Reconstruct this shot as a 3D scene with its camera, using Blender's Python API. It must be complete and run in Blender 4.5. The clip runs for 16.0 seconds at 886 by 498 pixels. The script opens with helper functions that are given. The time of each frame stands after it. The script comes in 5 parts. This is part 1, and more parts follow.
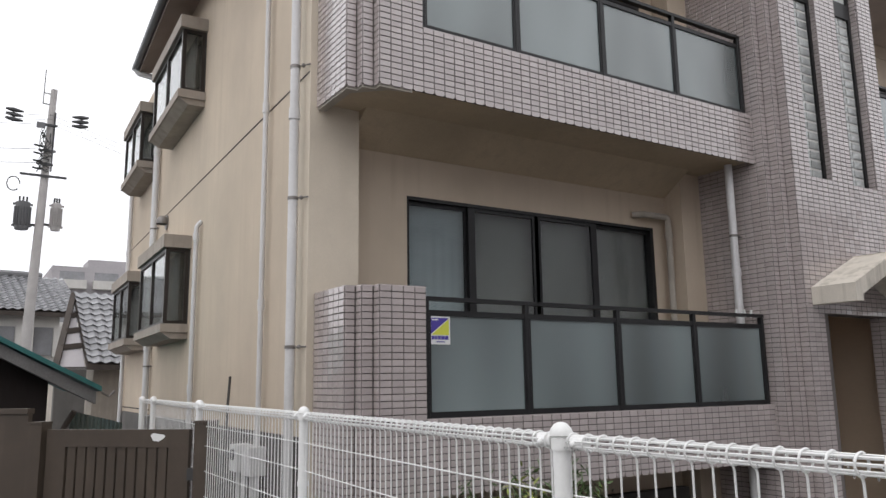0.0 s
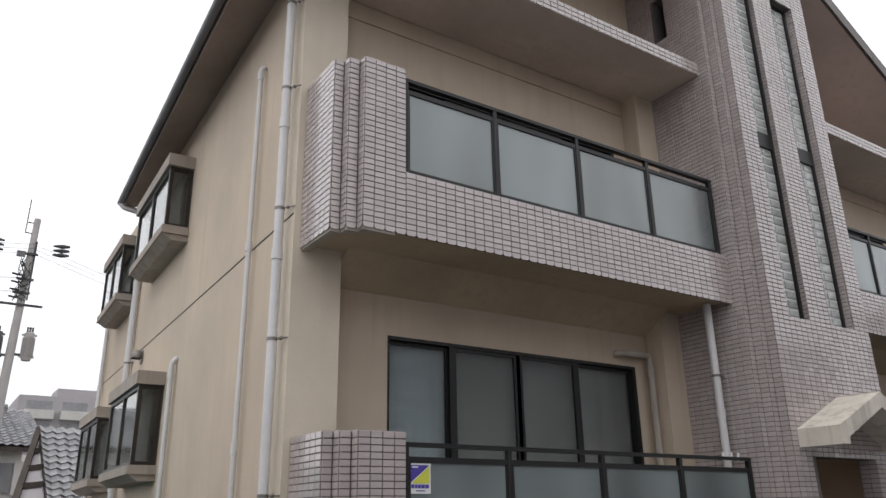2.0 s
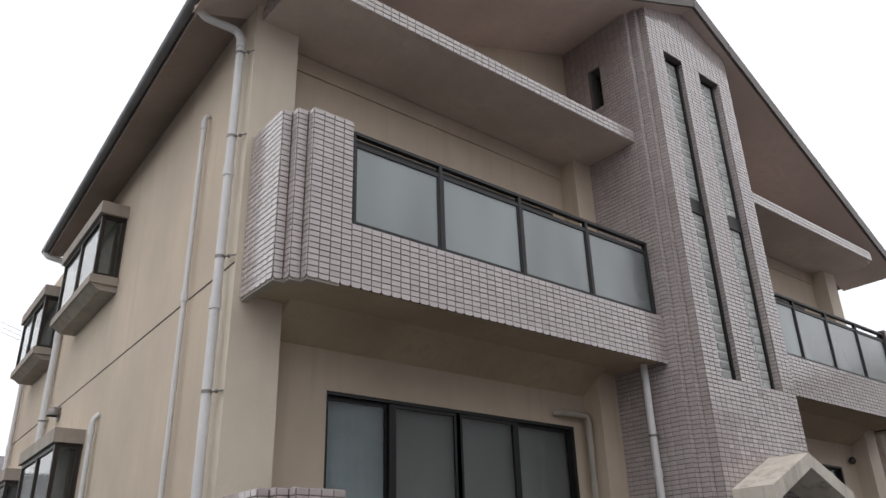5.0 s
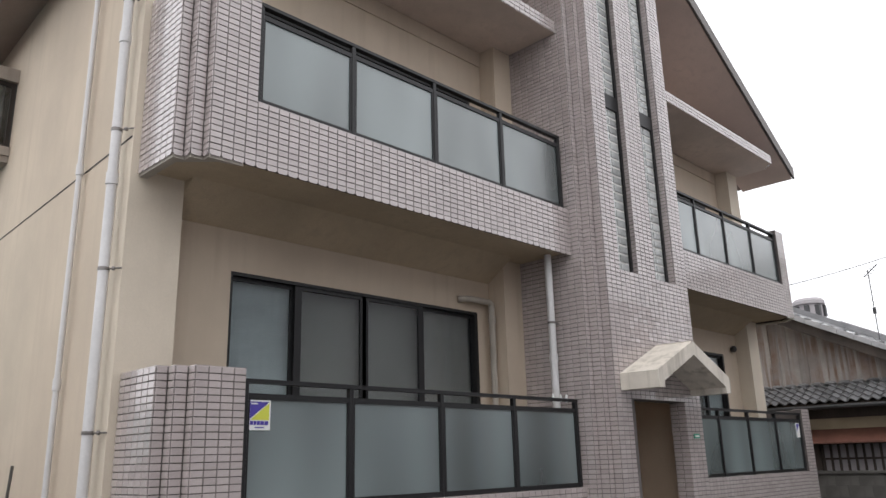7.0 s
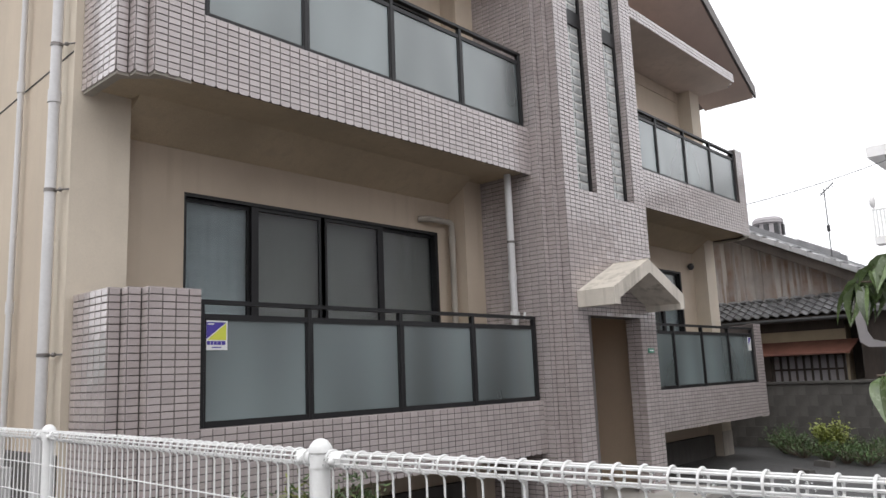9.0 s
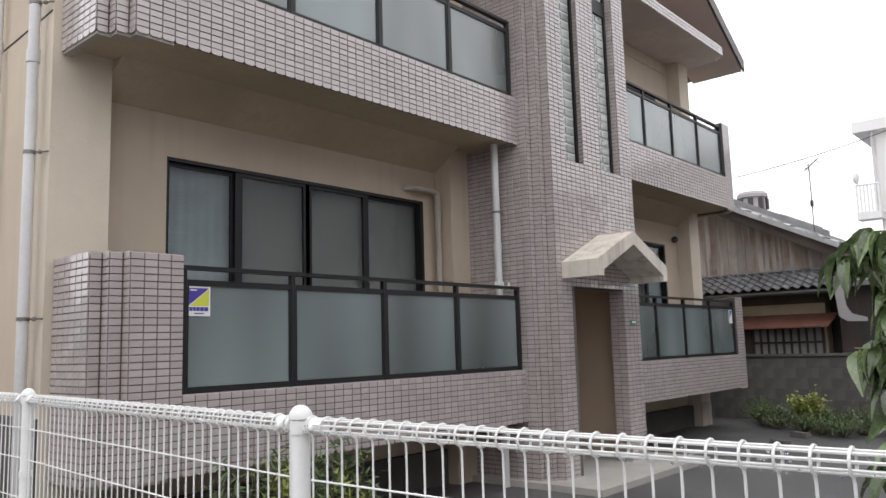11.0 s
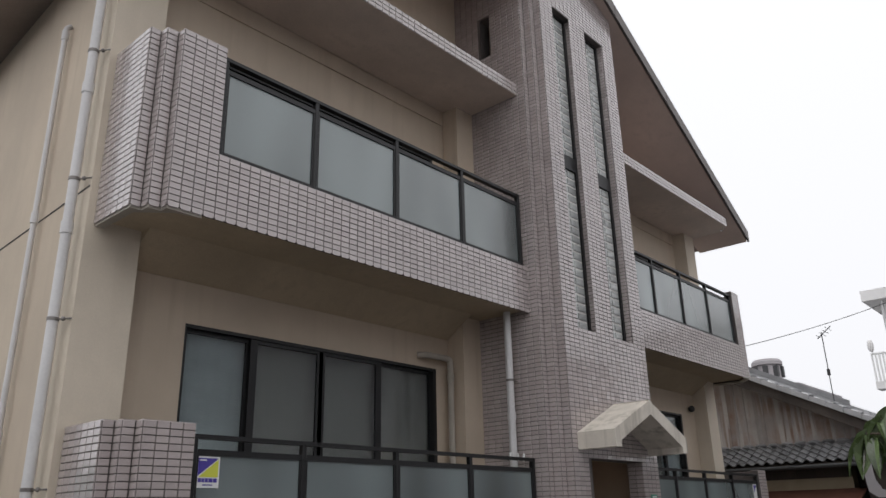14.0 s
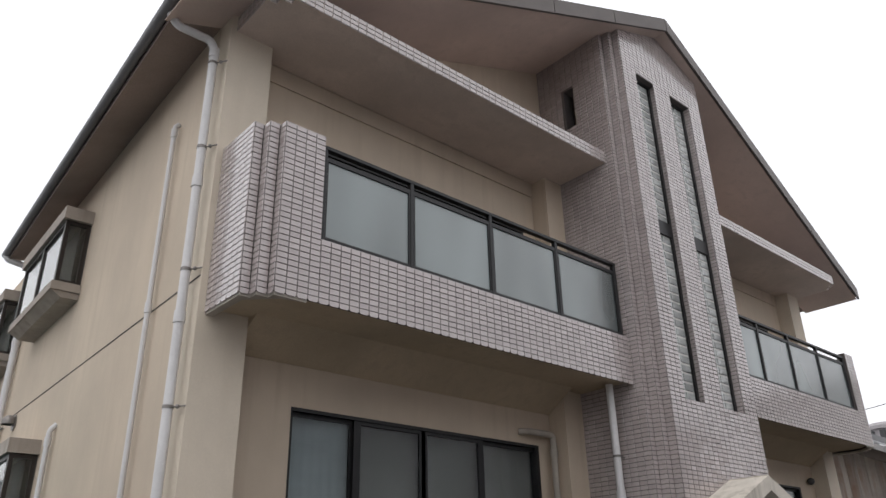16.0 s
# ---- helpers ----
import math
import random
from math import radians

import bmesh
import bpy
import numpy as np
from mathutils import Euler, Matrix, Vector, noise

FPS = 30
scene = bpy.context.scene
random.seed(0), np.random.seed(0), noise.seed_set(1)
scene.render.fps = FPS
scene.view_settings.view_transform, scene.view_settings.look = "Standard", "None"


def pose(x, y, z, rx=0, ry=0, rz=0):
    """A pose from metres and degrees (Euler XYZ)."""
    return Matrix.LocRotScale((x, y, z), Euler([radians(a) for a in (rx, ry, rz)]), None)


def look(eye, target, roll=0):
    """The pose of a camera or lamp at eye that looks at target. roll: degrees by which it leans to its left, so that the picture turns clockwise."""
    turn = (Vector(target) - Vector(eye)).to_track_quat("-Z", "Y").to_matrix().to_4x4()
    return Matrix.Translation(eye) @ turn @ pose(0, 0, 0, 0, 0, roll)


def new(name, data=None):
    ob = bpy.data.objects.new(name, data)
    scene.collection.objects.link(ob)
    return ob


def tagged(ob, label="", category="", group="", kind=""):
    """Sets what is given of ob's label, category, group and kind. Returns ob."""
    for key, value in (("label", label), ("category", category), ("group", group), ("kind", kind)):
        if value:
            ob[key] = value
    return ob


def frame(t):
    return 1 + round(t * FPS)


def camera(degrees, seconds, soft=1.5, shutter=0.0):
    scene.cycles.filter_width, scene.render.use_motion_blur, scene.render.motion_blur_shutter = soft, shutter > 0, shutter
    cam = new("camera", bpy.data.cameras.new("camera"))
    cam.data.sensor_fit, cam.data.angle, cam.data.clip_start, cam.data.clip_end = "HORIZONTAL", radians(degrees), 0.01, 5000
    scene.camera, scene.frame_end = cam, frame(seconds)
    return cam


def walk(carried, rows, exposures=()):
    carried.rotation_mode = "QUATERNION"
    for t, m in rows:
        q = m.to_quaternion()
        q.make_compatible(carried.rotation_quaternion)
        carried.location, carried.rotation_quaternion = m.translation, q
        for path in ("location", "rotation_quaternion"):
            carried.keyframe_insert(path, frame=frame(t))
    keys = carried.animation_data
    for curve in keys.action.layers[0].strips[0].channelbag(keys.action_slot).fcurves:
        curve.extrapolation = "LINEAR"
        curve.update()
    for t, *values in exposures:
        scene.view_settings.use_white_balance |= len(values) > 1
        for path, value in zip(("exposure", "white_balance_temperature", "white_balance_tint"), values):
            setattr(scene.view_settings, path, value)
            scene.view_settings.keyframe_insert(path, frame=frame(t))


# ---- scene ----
cam = camera(60.03, 16.0)
PATH = [
    (0, (-2.115, -5.041, 1.761), (-1.0647, -3.3751, 2.1073), -0.87),
    (0.5, (-2.106, -5.031, 1.771), (-1.0506, -3.3910, 2.2134), -0.88),
    (1, (-2.122, -5.013, 1.854), (-1.0613, -3.4029, 2.3858), -0.84),
    (1.5, (-2.130, -5.029, 1.864), (-1.0720, -3.4428, 2.4682), -0.69),
    (2, (-2.124, -5.041, 1.873), (-1.0721, -3.4760, 2.5400), -0.99),
    (2.5, (-2.148, -5.021, 1.905), (-1.1046, -3.4964, 2.6705), -1.31),
    (3, (-2.160, -5.026, 1.910), (-1.1280, -3.5284, 2.7414), -1.47),
    (5.5, (-2.175, -4.915, 1.797), (-0.9589, -3.5366, 2.5852), -2.35),
    (6, (-2.164, -4.957, 1.816), (-0.8863, -3.5725, 2.4854), -2.01),
    (6.5, (-2.125, -4.972, 1.813), (-0.8000, -3.6017, 2.4188), -1.77),
    (7, (-2.097, -4.988, 1.813), (-0.7210, -3.6376, 2.3452), -1.48),
    (7.5, (-2.079, -5.008, 1.805), (-0.6604, -3.6767, 2.2679), -1.41),
    (8, (-2.047, -5.054, 1.798), (-0.5995, -3.7291, 2.1849), -1.54),
    (8.5, (-2.038, -5.057, 1.799), (-0.5661, -3.7436, 2.1305), -2.13),
    (9, (-2.024, -5.047, 1.796), (-0.5629, -3.7217, 2.1262), -2.33),
    (11.5, (-2.007, -5.042, 1.794), (-0.5106, -3.7377, 2.0358), -1.56),
    (12, (-2.005, -5.043, 1.805), (-0.5113, -3.7385, 2.0638), -1.68),
    (12.5, (-2.020, -5.056, 1.816), (-0.5323, -3.7742, 2.1928), -1.86),
    (13, (-2.056, -5.069, 1.835), (-0.5837, -3.8071, 2.3261), -2.00),
    (13.5, (-2.066, -5.060, 1.817), (-0.6288, -3.8024, 2.4112), -1.57),
    (14, (-2.079, -5.053, 1.804), (-0.6708, -3.8007, 2.4722), -1.29),
    (14.5, (-2.098, -5.052, 1.812), (-0.7210, -3.8045, 2.5504), -1.31),
    (15, (-2.118, -5.036, 1.864), (-0.7813, -3.7867, 2.6730), -1.24),
    (15.5, (-2.147, -5.017, 1.879), (-0.8646, -3.7408, 2.7310), -1.21),
    (16, (-2.179, -4.942, 1.886), (-0.9656, -3.5901, 2.7227), -1.26),
]
EXPOSURES = [(0, -0.3), (0.5, -0.32), (1.5, -0.36), (2.5, -0.59), (3, -0.71), (5.5, -0.37), (7, -0.08), (8, -0.06), (9, -0.06), (12, -0.06), (12.5, -0.03), (13, -0.22), (13.5, -0.53), (14, -0.66), (15, -0.71), (16, -0.46)]
walk(cam, [(t, look(eye, target, roll)) for t, eye, target, roll in PATH], EXPOSURES)

# ---- world, sun, exposure ----
world = bpy.data.worlds.new("overcast_sky")
scene.world = world
world.use_nodes = True
wn, wl = world.node_tree.nodes, world.node_tree.links
sky = wn.new("ShaderNodeTexSky")
sky.sky_type = "NISHITA"
sky.sun_disc = False
sky.sun_elevation = radians(58)
sky.sun_rotation = radians(-70)
sky.air_density, sky.dust_density, sky.ozone_density = 1.0, 6.0, 1.0
grey = wn.new("ShaderNodeHueSaturation")
grey.inputs["Saturation"].default_value = 0.12
wl.new(sky.outputs[0], grey.inputs["Color"])
veil = wn.new("ShaderNodeMix")  # even cloud cover over the clear sky
veil.data_type = "RGBA"
veil.inputs[0].default_value = 0.9
place = wn.new("ShaderNodeTexCoord")  # the cloud is brighter overhead than at the horizon, as an overcast sky is
axes = wn.new("ShaderNodeSeparateXYZ")
wl.new(place.outputs["Generated"], axes.inputs[0])
cloud = wn.new("ShaderNodeMix")
cloud.data_type = "RGBA"
cloud.inputs[6].default_value = (10.45, 10.5, 10.9, 1)
cloud.inputs[7].default_value = (12.3, 12.4, 12.9, 1)
wl.new(axes.outputs[2], cloud.inputs[0])
wl.new(cloud.outputs[2], veil.inputs[7])
wl.new(grey.outputs[0], veil.inputs[6])
wl.new(veil.outputs[2], wn["Background"].inputs["Color"])
wn["Background"].inputs["Strength"].default_value = 0.15
sun = new("sun", bpy.data.lights.new("sun", "SUN"))
sun.data.energy, sun.data.angle, sun.data.color = 0.72, radians(50), (1.0, 0.97, 0.93)
sun.matrix_world = look((0, 0, 20), (5.5, 3.4, 11.5))

# ---- materials ----


def material(name, colour, rough=0.7, metal=0.0, fine=60.0, coarse=1.5, vary=0.12, bump=0.15, streak=0.0,
             stain=None, spots=0.5, random_by=0.0, transmission=0.0, stretch=(1, 1, 1), seed=0.0, coat=0.0, sharp=0.25, ior=1.5):
    """A surface with grain and stains at two sizes, streaks that run down it, and relief."""
    m = bpy.data.materials.new(name)
    m.use_nodes = True
    n, l = m.node_tree.nodes, m.node_tree.links
    b = n["Principled BSDF"]
    b.inputs["Metallic"].default_value = metal
    b.inputs["Transmission Weight"].default_value = transmission
    b.inputs["Coat Weight"].default_value = coat
    b.inputs["IOR"].default_value = ior
    at = n.new("ShaderNodeTexCoord")
    scale = n.new("ShaderNodeMapping")
    scale.inputs["Scale"].default_value = stretch
    scale.inputs["Location"].default_value = (seed, seed * 0.7, seed * 1.3)
    l.new(at.outputs["Object"], scale.inputs["Vector"])

    def grain(size, detail, rough_=0.6):
        t = n.new("ShaderNodeTexNoise")
        t.inputs["Scale"].default_value, t.inputs["Detail"].default_value, t.inputs["Roughness"].default_value = size, detail, rough_
        l.new(scale.outputs[0], t.inputs["Vector"])
        return t.outputs["Fac"]

    def ranged(fac, a, b_, lo, hi):
        r = n.new("ShaderNodeMapRange")
        r.inputs["From Min"].default_value, r.inputs["From Max"].default_value = a, b_
        r.inputs["To Min"].default_value, r.inputs["To Max"].default_value = lo, hi
        l.new(fac, r.inputs["Value"])
        return r.outputs[0]

    def times(a, b_):
        k = n.new("ShaderNodeMath")
        k.operation = "MULTIPLY"
        l.new(a, k.inputs[0])
        if isinstance(b_, float):
            k.inputs[1].default_value = b_
        else:
            l.new(b_, k.inputs[1])
        return k.outputs[0]

    small, large = grain(fine, 4), grain(coarse, 5)
    value = times(ranged(small, 0.3, 0.7, 1 - vary * 0.6, 1 + vary * 0.6), ranged(large, 0.3, 0.7, 1 - vary, 1 + vary))
    if random_by:
        info, geo, add, part_ = n.new("ShaderNodeObjectInfo"), n.new("ShaderNodeNewGeometry"), n.new("ShaderNodeMath"), n.new("ShaderNodeMath")
        add.operation, part_.operation = "ADD", "FRACT"
        l.new(info.outputs["Random"], add.inputs[0])
        l.new(geo.outputs["Random Per Island"], add.inputs[1])
        l.new(add.outputs[0], part_.inputs[0])
        value = times(value, ranged(part_.outputs[0], 0, 1, 1 - random_by, 1 + random_by))
    tone = n.new("ShaderNodeHueSaturation")
    tone.inputs["Color"].default_value = (*colour, 1)
    l.new(value, tone.inputs["Value"])
    out = tone.outputs[0]
    if streak or stain:
        run = n.new("ShaderNodeMapping")
        run.inputs["Scale"].default_value = (9, 9, 0.5)
        l.new(at.outputs["Object"], run.inputs["Vector"])
        t = n.new("ShaderNodeTexNoise")
        t.inputs["Scale"].default_value, t.inputs["Detail"].default_value = 1.0, 6
        l.new(run.outputs[0], t.inputs["Vector"])
        mask = times(ranged(t.outputs["Fac"], spots, spots + sharp, 0, 1), ranged(large, 0.4, 0.65, 0.15, 1))
        mix = n.new("ShaderNodeMix")
        mix.data_type = "RGBA"
        l.new(times(mask, float(streak or 0.5)), mix.inputs[0])
        l.new(out, mix.inputs[6])
        mix.inputs[7].default_value = (*(stain or [c * 0.45 for c in colour]), 1)
        out = mix.outputs[2]
    l.new(out, b.inputs["Base Color"])
    l.new(ranged(small, 0.3, 0.7, max(rough - 0.08, 0.02), min(rough + 0.08, 1)), b.inputs["Roughness"])
    if bump:
        rel = n.new("ShaderNodeBump")
        rel.inputs["Strength"].default_value, rel.inputs["Distance"].default_value = bump, 0.004
        l.new(small, rel.inputs["Height"])
        l.new(rel.outputs[0], b.inputs["Normal"])
    return m


TILE = material("glazed_tile", (0.425, 0.373, 0.363), 0.2, fine=45, coarse=1.2, vary=0.07, bump=0.05, streak=0.35,
                stain=(0.2, 0.17, 0.16), spots=0.55, random_by=0.08, coat=1.0, ior=1.55)
GROUT = material("dark_grout", (0.11, 0.096, 0.092), 0.9, fine=120, vary=0.2)
# the wall's stucco in a lightened copy, for wings that catch the light
WING_LIT = material("lit_wing_stucco", (0.62, 0.545, 0.445), 0.85, fine=150, coarse=0.8, vary=0.09, bump=0.4, streak=0.25,
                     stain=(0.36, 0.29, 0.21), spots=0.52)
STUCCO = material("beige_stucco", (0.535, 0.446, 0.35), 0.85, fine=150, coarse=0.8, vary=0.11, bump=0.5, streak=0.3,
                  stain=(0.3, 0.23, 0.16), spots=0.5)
# lighter copy of the soffit paint, for bounced light below the canopies
CANOPY_SOFFIT_LIT = material("canopy_soffit_lit", (0.62, 0.52, 0.455), 0.85, fine=90, coarse=0.9, vary=0.15, bump=0.3, streak=0.35, stain=(0.26, 0.21, 0.18))
# the wall's paint darkened, so that shade is in the colour
SOFFIT = material("shaded_soffit", (0.45, 0.365, 0.26), 0.85, fine=90, coarse=0.9, vary=0.15, bump=0.3, streak=0.35, stain=(0.24, 0.2, 0.16))
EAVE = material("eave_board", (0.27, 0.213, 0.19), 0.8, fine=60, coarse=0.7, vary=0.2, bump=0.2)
GABLE = material("gable_soffit", (0.6, 0.485, 0.43), 0.85, fine=90, coarse=0.6, vary=0.14, bump=0.2, streak=0.2, stain=(0.24, 0.2, 0.18))
BAYSLAB = material("bay_concrete", (0.34, 0.295, 0.255), 0.85, fine=90, coarse=2.0, vary=0.15, bump=0.4, streak=0.5, stain=(0.12, 0.1, 0.085), spots=0.48)
BAYSHEET = material("dark_bay_sheet", (0.09, 0.082, 0.075), 0.85, fine=300, coarse=2, vary=0.2, bump=0.1)
MIDTILE = material("wet_grey_roof_tile", (0.24, 0.24, 0.25), 0.35, fine=60, coarse=2, vary=0.3, bump=0.2, random_by=0.25)
BOUNCE = material("bounce_asphalt", (0.21, 0.207, 0.202), 0.7, fine=200, coarse=0.6, vary=0.2, bump=0.5)
CONCRETE = material("weathered_concrete", (0.42, 0.38, 0.33), 0.85, fine=90, coarse=2.0, vary=0.15, bump=0.4, streak=0.45,
                    stain=(0.13, 0.11, 0.09), spots=0.48)
CREAM = material("cream_concrete", (0.62, 0.57, 0.5), 0.8, fine=90, coarse=2.5, vary=0.12, bump=0.35, streak=0.7,
                 stain=(0.17, 0.15, 0.11), spots=0.5, sharp=0.15)
JOINT = material("dark_joint_sealant", (0.035, 0.03, 0.028), 0.8, fine=90, coarse=2, vary=0.2)
BLACK = material("black_aluminium", (0.012, 0.012, 0.013), 0.45, metal=0.2, fine=200, vary=0.2, bump=0.02)
BRONZE = material("bronze_aluminium", (0.03, 0.024, 0.021), 0.4, metal=0.3, fine=200, vary=0.2, bump=0.02)
PVC = material("grey_pvc", (0.6, 0.59, 0.59), 0.38, fine=40, coarse=1.5, vary=0.08, bump=0.03, streak=0.2, stain=(0.3, 0.27, 0.24))
STEEL = material("dull_steel", (0.2, 0.185, 0.175), 0.45, metal=0.6, fine=90, vary=0.2, bump=0.05)
FROST = material("frosted_panel", (0.165, 0.2, 0.201), 0.26, fine=1.3, coarse=1.7, vary=0.26, bump=0.0, transmission=0.2, stretch=(1, 1, 0.3), coat=0.9, ior=1.7, random_by=0.14)
frost_tree = FROST.node_tree
frost = frost_tree.nodes["Principled BSDF"]
frost.inputs["Coat Roughness"].default_value = 0.22
frost_tree.links.remove(frost.inputs["Roughness"].links[0])
frost.inputs["Roughness"].default_value = 0.26
for node in frost_tree.nodes:  # the panels are clean; blurs of uneven light behind are in their colour
    if node.type == "TEX_NOISE":
        node.inputs["Detail"].default_value = 0.0
    if node.type == "MAP_RANGE":
        node.clamp = False
GLASSBLOCK = material("glass_block", (0.42, 0.435, 0.425), 0.1, fine=30, coarse=6, vary=0.2, bump=0.4, transmission=0.1, random_by=0.2, coat=0.6)
BLOCKSEAM = material("pale_glass_block_seam", (0.6, 0.59, 0.57), 0.7, fine=90, coarse=3, vary=0.15)
CURTAIN = material("grey_curtain", (0.42, 0.46, 0.475), 0.9, fine=20, coarse=2, vary=0.1, bump=0.2, stretch=(1, 1, 4))
BLIND = material("dark_insect_screen", (0.25, 0.242, 0.235), 0.85, fine=400, coarse=1.3, vary=0.12, bump=0.1)
WHITE = material("white_fence_paint", (0.8, 0.8, 0.79), 0.38, fine=120, coarse=6, vary=0.05, bump=0.05, streak=0.2, stain=(0.5, 0.48, 0.43), spots=0.58)
BROWN = material("brown_gate_paint", (0.062, 0.046, 0.034), 0.5, fine=60, coarse=3, vary=0.15, bump=0.08, streak=0.3, stain=(0.16, 0.13, 0.1), spots=0.55)
ASPHALT = material("wet_asphalt", (0.082, 0.08, 0.08), 0.5, fine=260, coarse=0.7, vary=0.4, bump=0.8)
PORCH = material("porch_slab", (0.38, 0.362, 0.335), 0.75, fine=120, coarse=2, vary=0.12, bump=0.3)
ROOFTILE = material("grey_roof_tile", (0.18, 0.18, 0.185), 0.42, fine=60, coarse=2, vary=0.25, bump=0.2, random_by=0.25)
PALETILE = material("pale_roof_tile", (0.45, 0.45, 0.46), 0.35, fine=60, coarse=2, vary=0.25, bump=0.2, random_by=0.2)
RUST = material("rusty_sheet", (0.42, 0.39, 0.37), 0.7, fine=80, coarse=1.2, vary=0.3, bump=0.3, streak=1.0, stain=(0.19, 0.1, 0.06), spots=0.42, sharp=0.1, random_by=0.18)
BLOCK = material("concrete_block", (0.1, 0.094, 0.088), 0.9, fine=150, coarse=1.2, vary=0.3, bump=0.6, streak=0.6, stain=(0.05, 0.045, 0.04), random_by=0.03)
BLOCKJOINT = material("stained_mortar", (0.088, 0.083, 0.078), 0.95, fine=150, coarse=2, vary=0.2)
DARKWOOD = material("dark_old_wood", (0.058, 0.046, 0.039), 0.8, fine=30, coarse=2, vary=0.35, bump=0.4, stretch=(1, 1, 0.2))
SHEDWOOD = material("black_stained_wood", (0.022, 0.016, 0.015), 0.85, fine=30, coarse=2, vary=0.3, bump=0.3, stretch=(1, 1, 0.2))
TEAL = material("teal_roof_sheet", (0.03, 0.15, 0.15), 0.5, fine=60, coarse=2, vary=0.2, bump=0.1)
OLDTEAL = material("faded_teal_sheet", (0.14, 0.19, 0.19), 0.6, fine=60, coarse=3, vary=0.3, bump=0.15, streak=0.8, stain=(0.2, 0.2, 0.18), spots=0.45)
OCHRE = material("ochre_plaster", (0.36, 0.3, 0.21), 0.9, fine=90, coarse=2, vary=0.12, bump=0.3)
REDIRON = material("red_iron_sheet", (0.17, 0.075, 0.055), 0.6, fine=60, coarse=3, vary=0.2, bump=0.15)
WHITEWALL = material("white_wall_plaster", (0.78, 0.77, 0.76), 0.9, fine=70, coarse=0.6, vary=0.06, bump=0.2, streak=0.25, stain=(0.5, 0.48, 0.46))
PLASTER = material("pale_plaster", (0.55, 0.53, 0.5), 0.9, fine=70, coarse=0.6, vary=0.12, bump=0.3, streak=0.3)
FARWALL = material("far_concrete", (0.36, 0.34, 0.35), 0.9, fine=3, coarse=0.3, vary=0.1, bump=0.1)
FARGLASS = material("far_window", (0.22, 0.22, 0.23), 0.2, vary=0.2, bump=0)
GUTTER = material("grey_gutter", (0.13, 0.13, 0.135), 0.4, fine=60, coarse=2, vary=0.2, bump=0.05)
POLE = material("pole_concrete", (0.4, 0.38, 0.37), 0.85, fine=90, coarse=2, vary=0.12, bump=0.3)
DARKMETAL = material("dark_metal", (0.06, 0.06, 0.062), 0.5, metal=0.4, fine=90, vary=0.2, bump=0.05)
RUBBER = material("black_cable", (0.02, 0.02, 0.02), 0.6, vary=0.1, bump=0)
LEAF = material("shrub_leaf", (0.075, 0.115, 0.042), 0.5, fine=30, coarse=4, vary=0.2, bump=0.1, random_by=0.4)
LEAF_MID = material("weed_leaf", (0.068, 0.125, 0.036), 0.5, fine=30, coarse=4, vary=0.2, bump=0.1, random_by=0.4)
LEAF_LIGHT = material("yellow_green_leaf", (0.25, 0.285, 0.07), 0.5, fine=30, coarse=4, vary=0.2, bump=0.1, random_by=0.35)
LEAF_NEAR = material("peach_leaf", (0.095, 0.135, 0.055), 0.25, fine=60, coarse=9, vary=0.25, bump=0.2, random_by=0.55, coat=0.3)
BARK = material("bark", (0.12, 0.09, 0.07), 0.9, fine=60, coarse=5, vary=0.3, bump=0.7)
INSIDE = material("tan_entrance_paint", (0.5, 0.395, 0.3), 0.8, fine=90, coarse=1, vary=0.08, bump=0.2)
PALEWOOD = material("ridge_metal", (0.11, 0.094, 0.088), 0.5, metal=0.3, fine=50, coarse=2, vary=0.12, bump=0.05)
SIGN_WHITE = material("sign_white", (0.75, 0.75, 0.74), 0.4, vary=0.03, bump=0)
SIGN_BLUE = material("sign_violet", (0.07, 0.05, 0.3), 0.4, vary=0.03, bump=0)
SIGN_YELLOW = material("sign_yellow", (0.6, 0.62, 0.08), 0.4, vary=0.03, bump=0)
SIGN_GREEN = material("plate_green", (0.05, 0.25, 0.17), 0.4, vary=0.05, bump=0)

# ---- mesh helpers ----


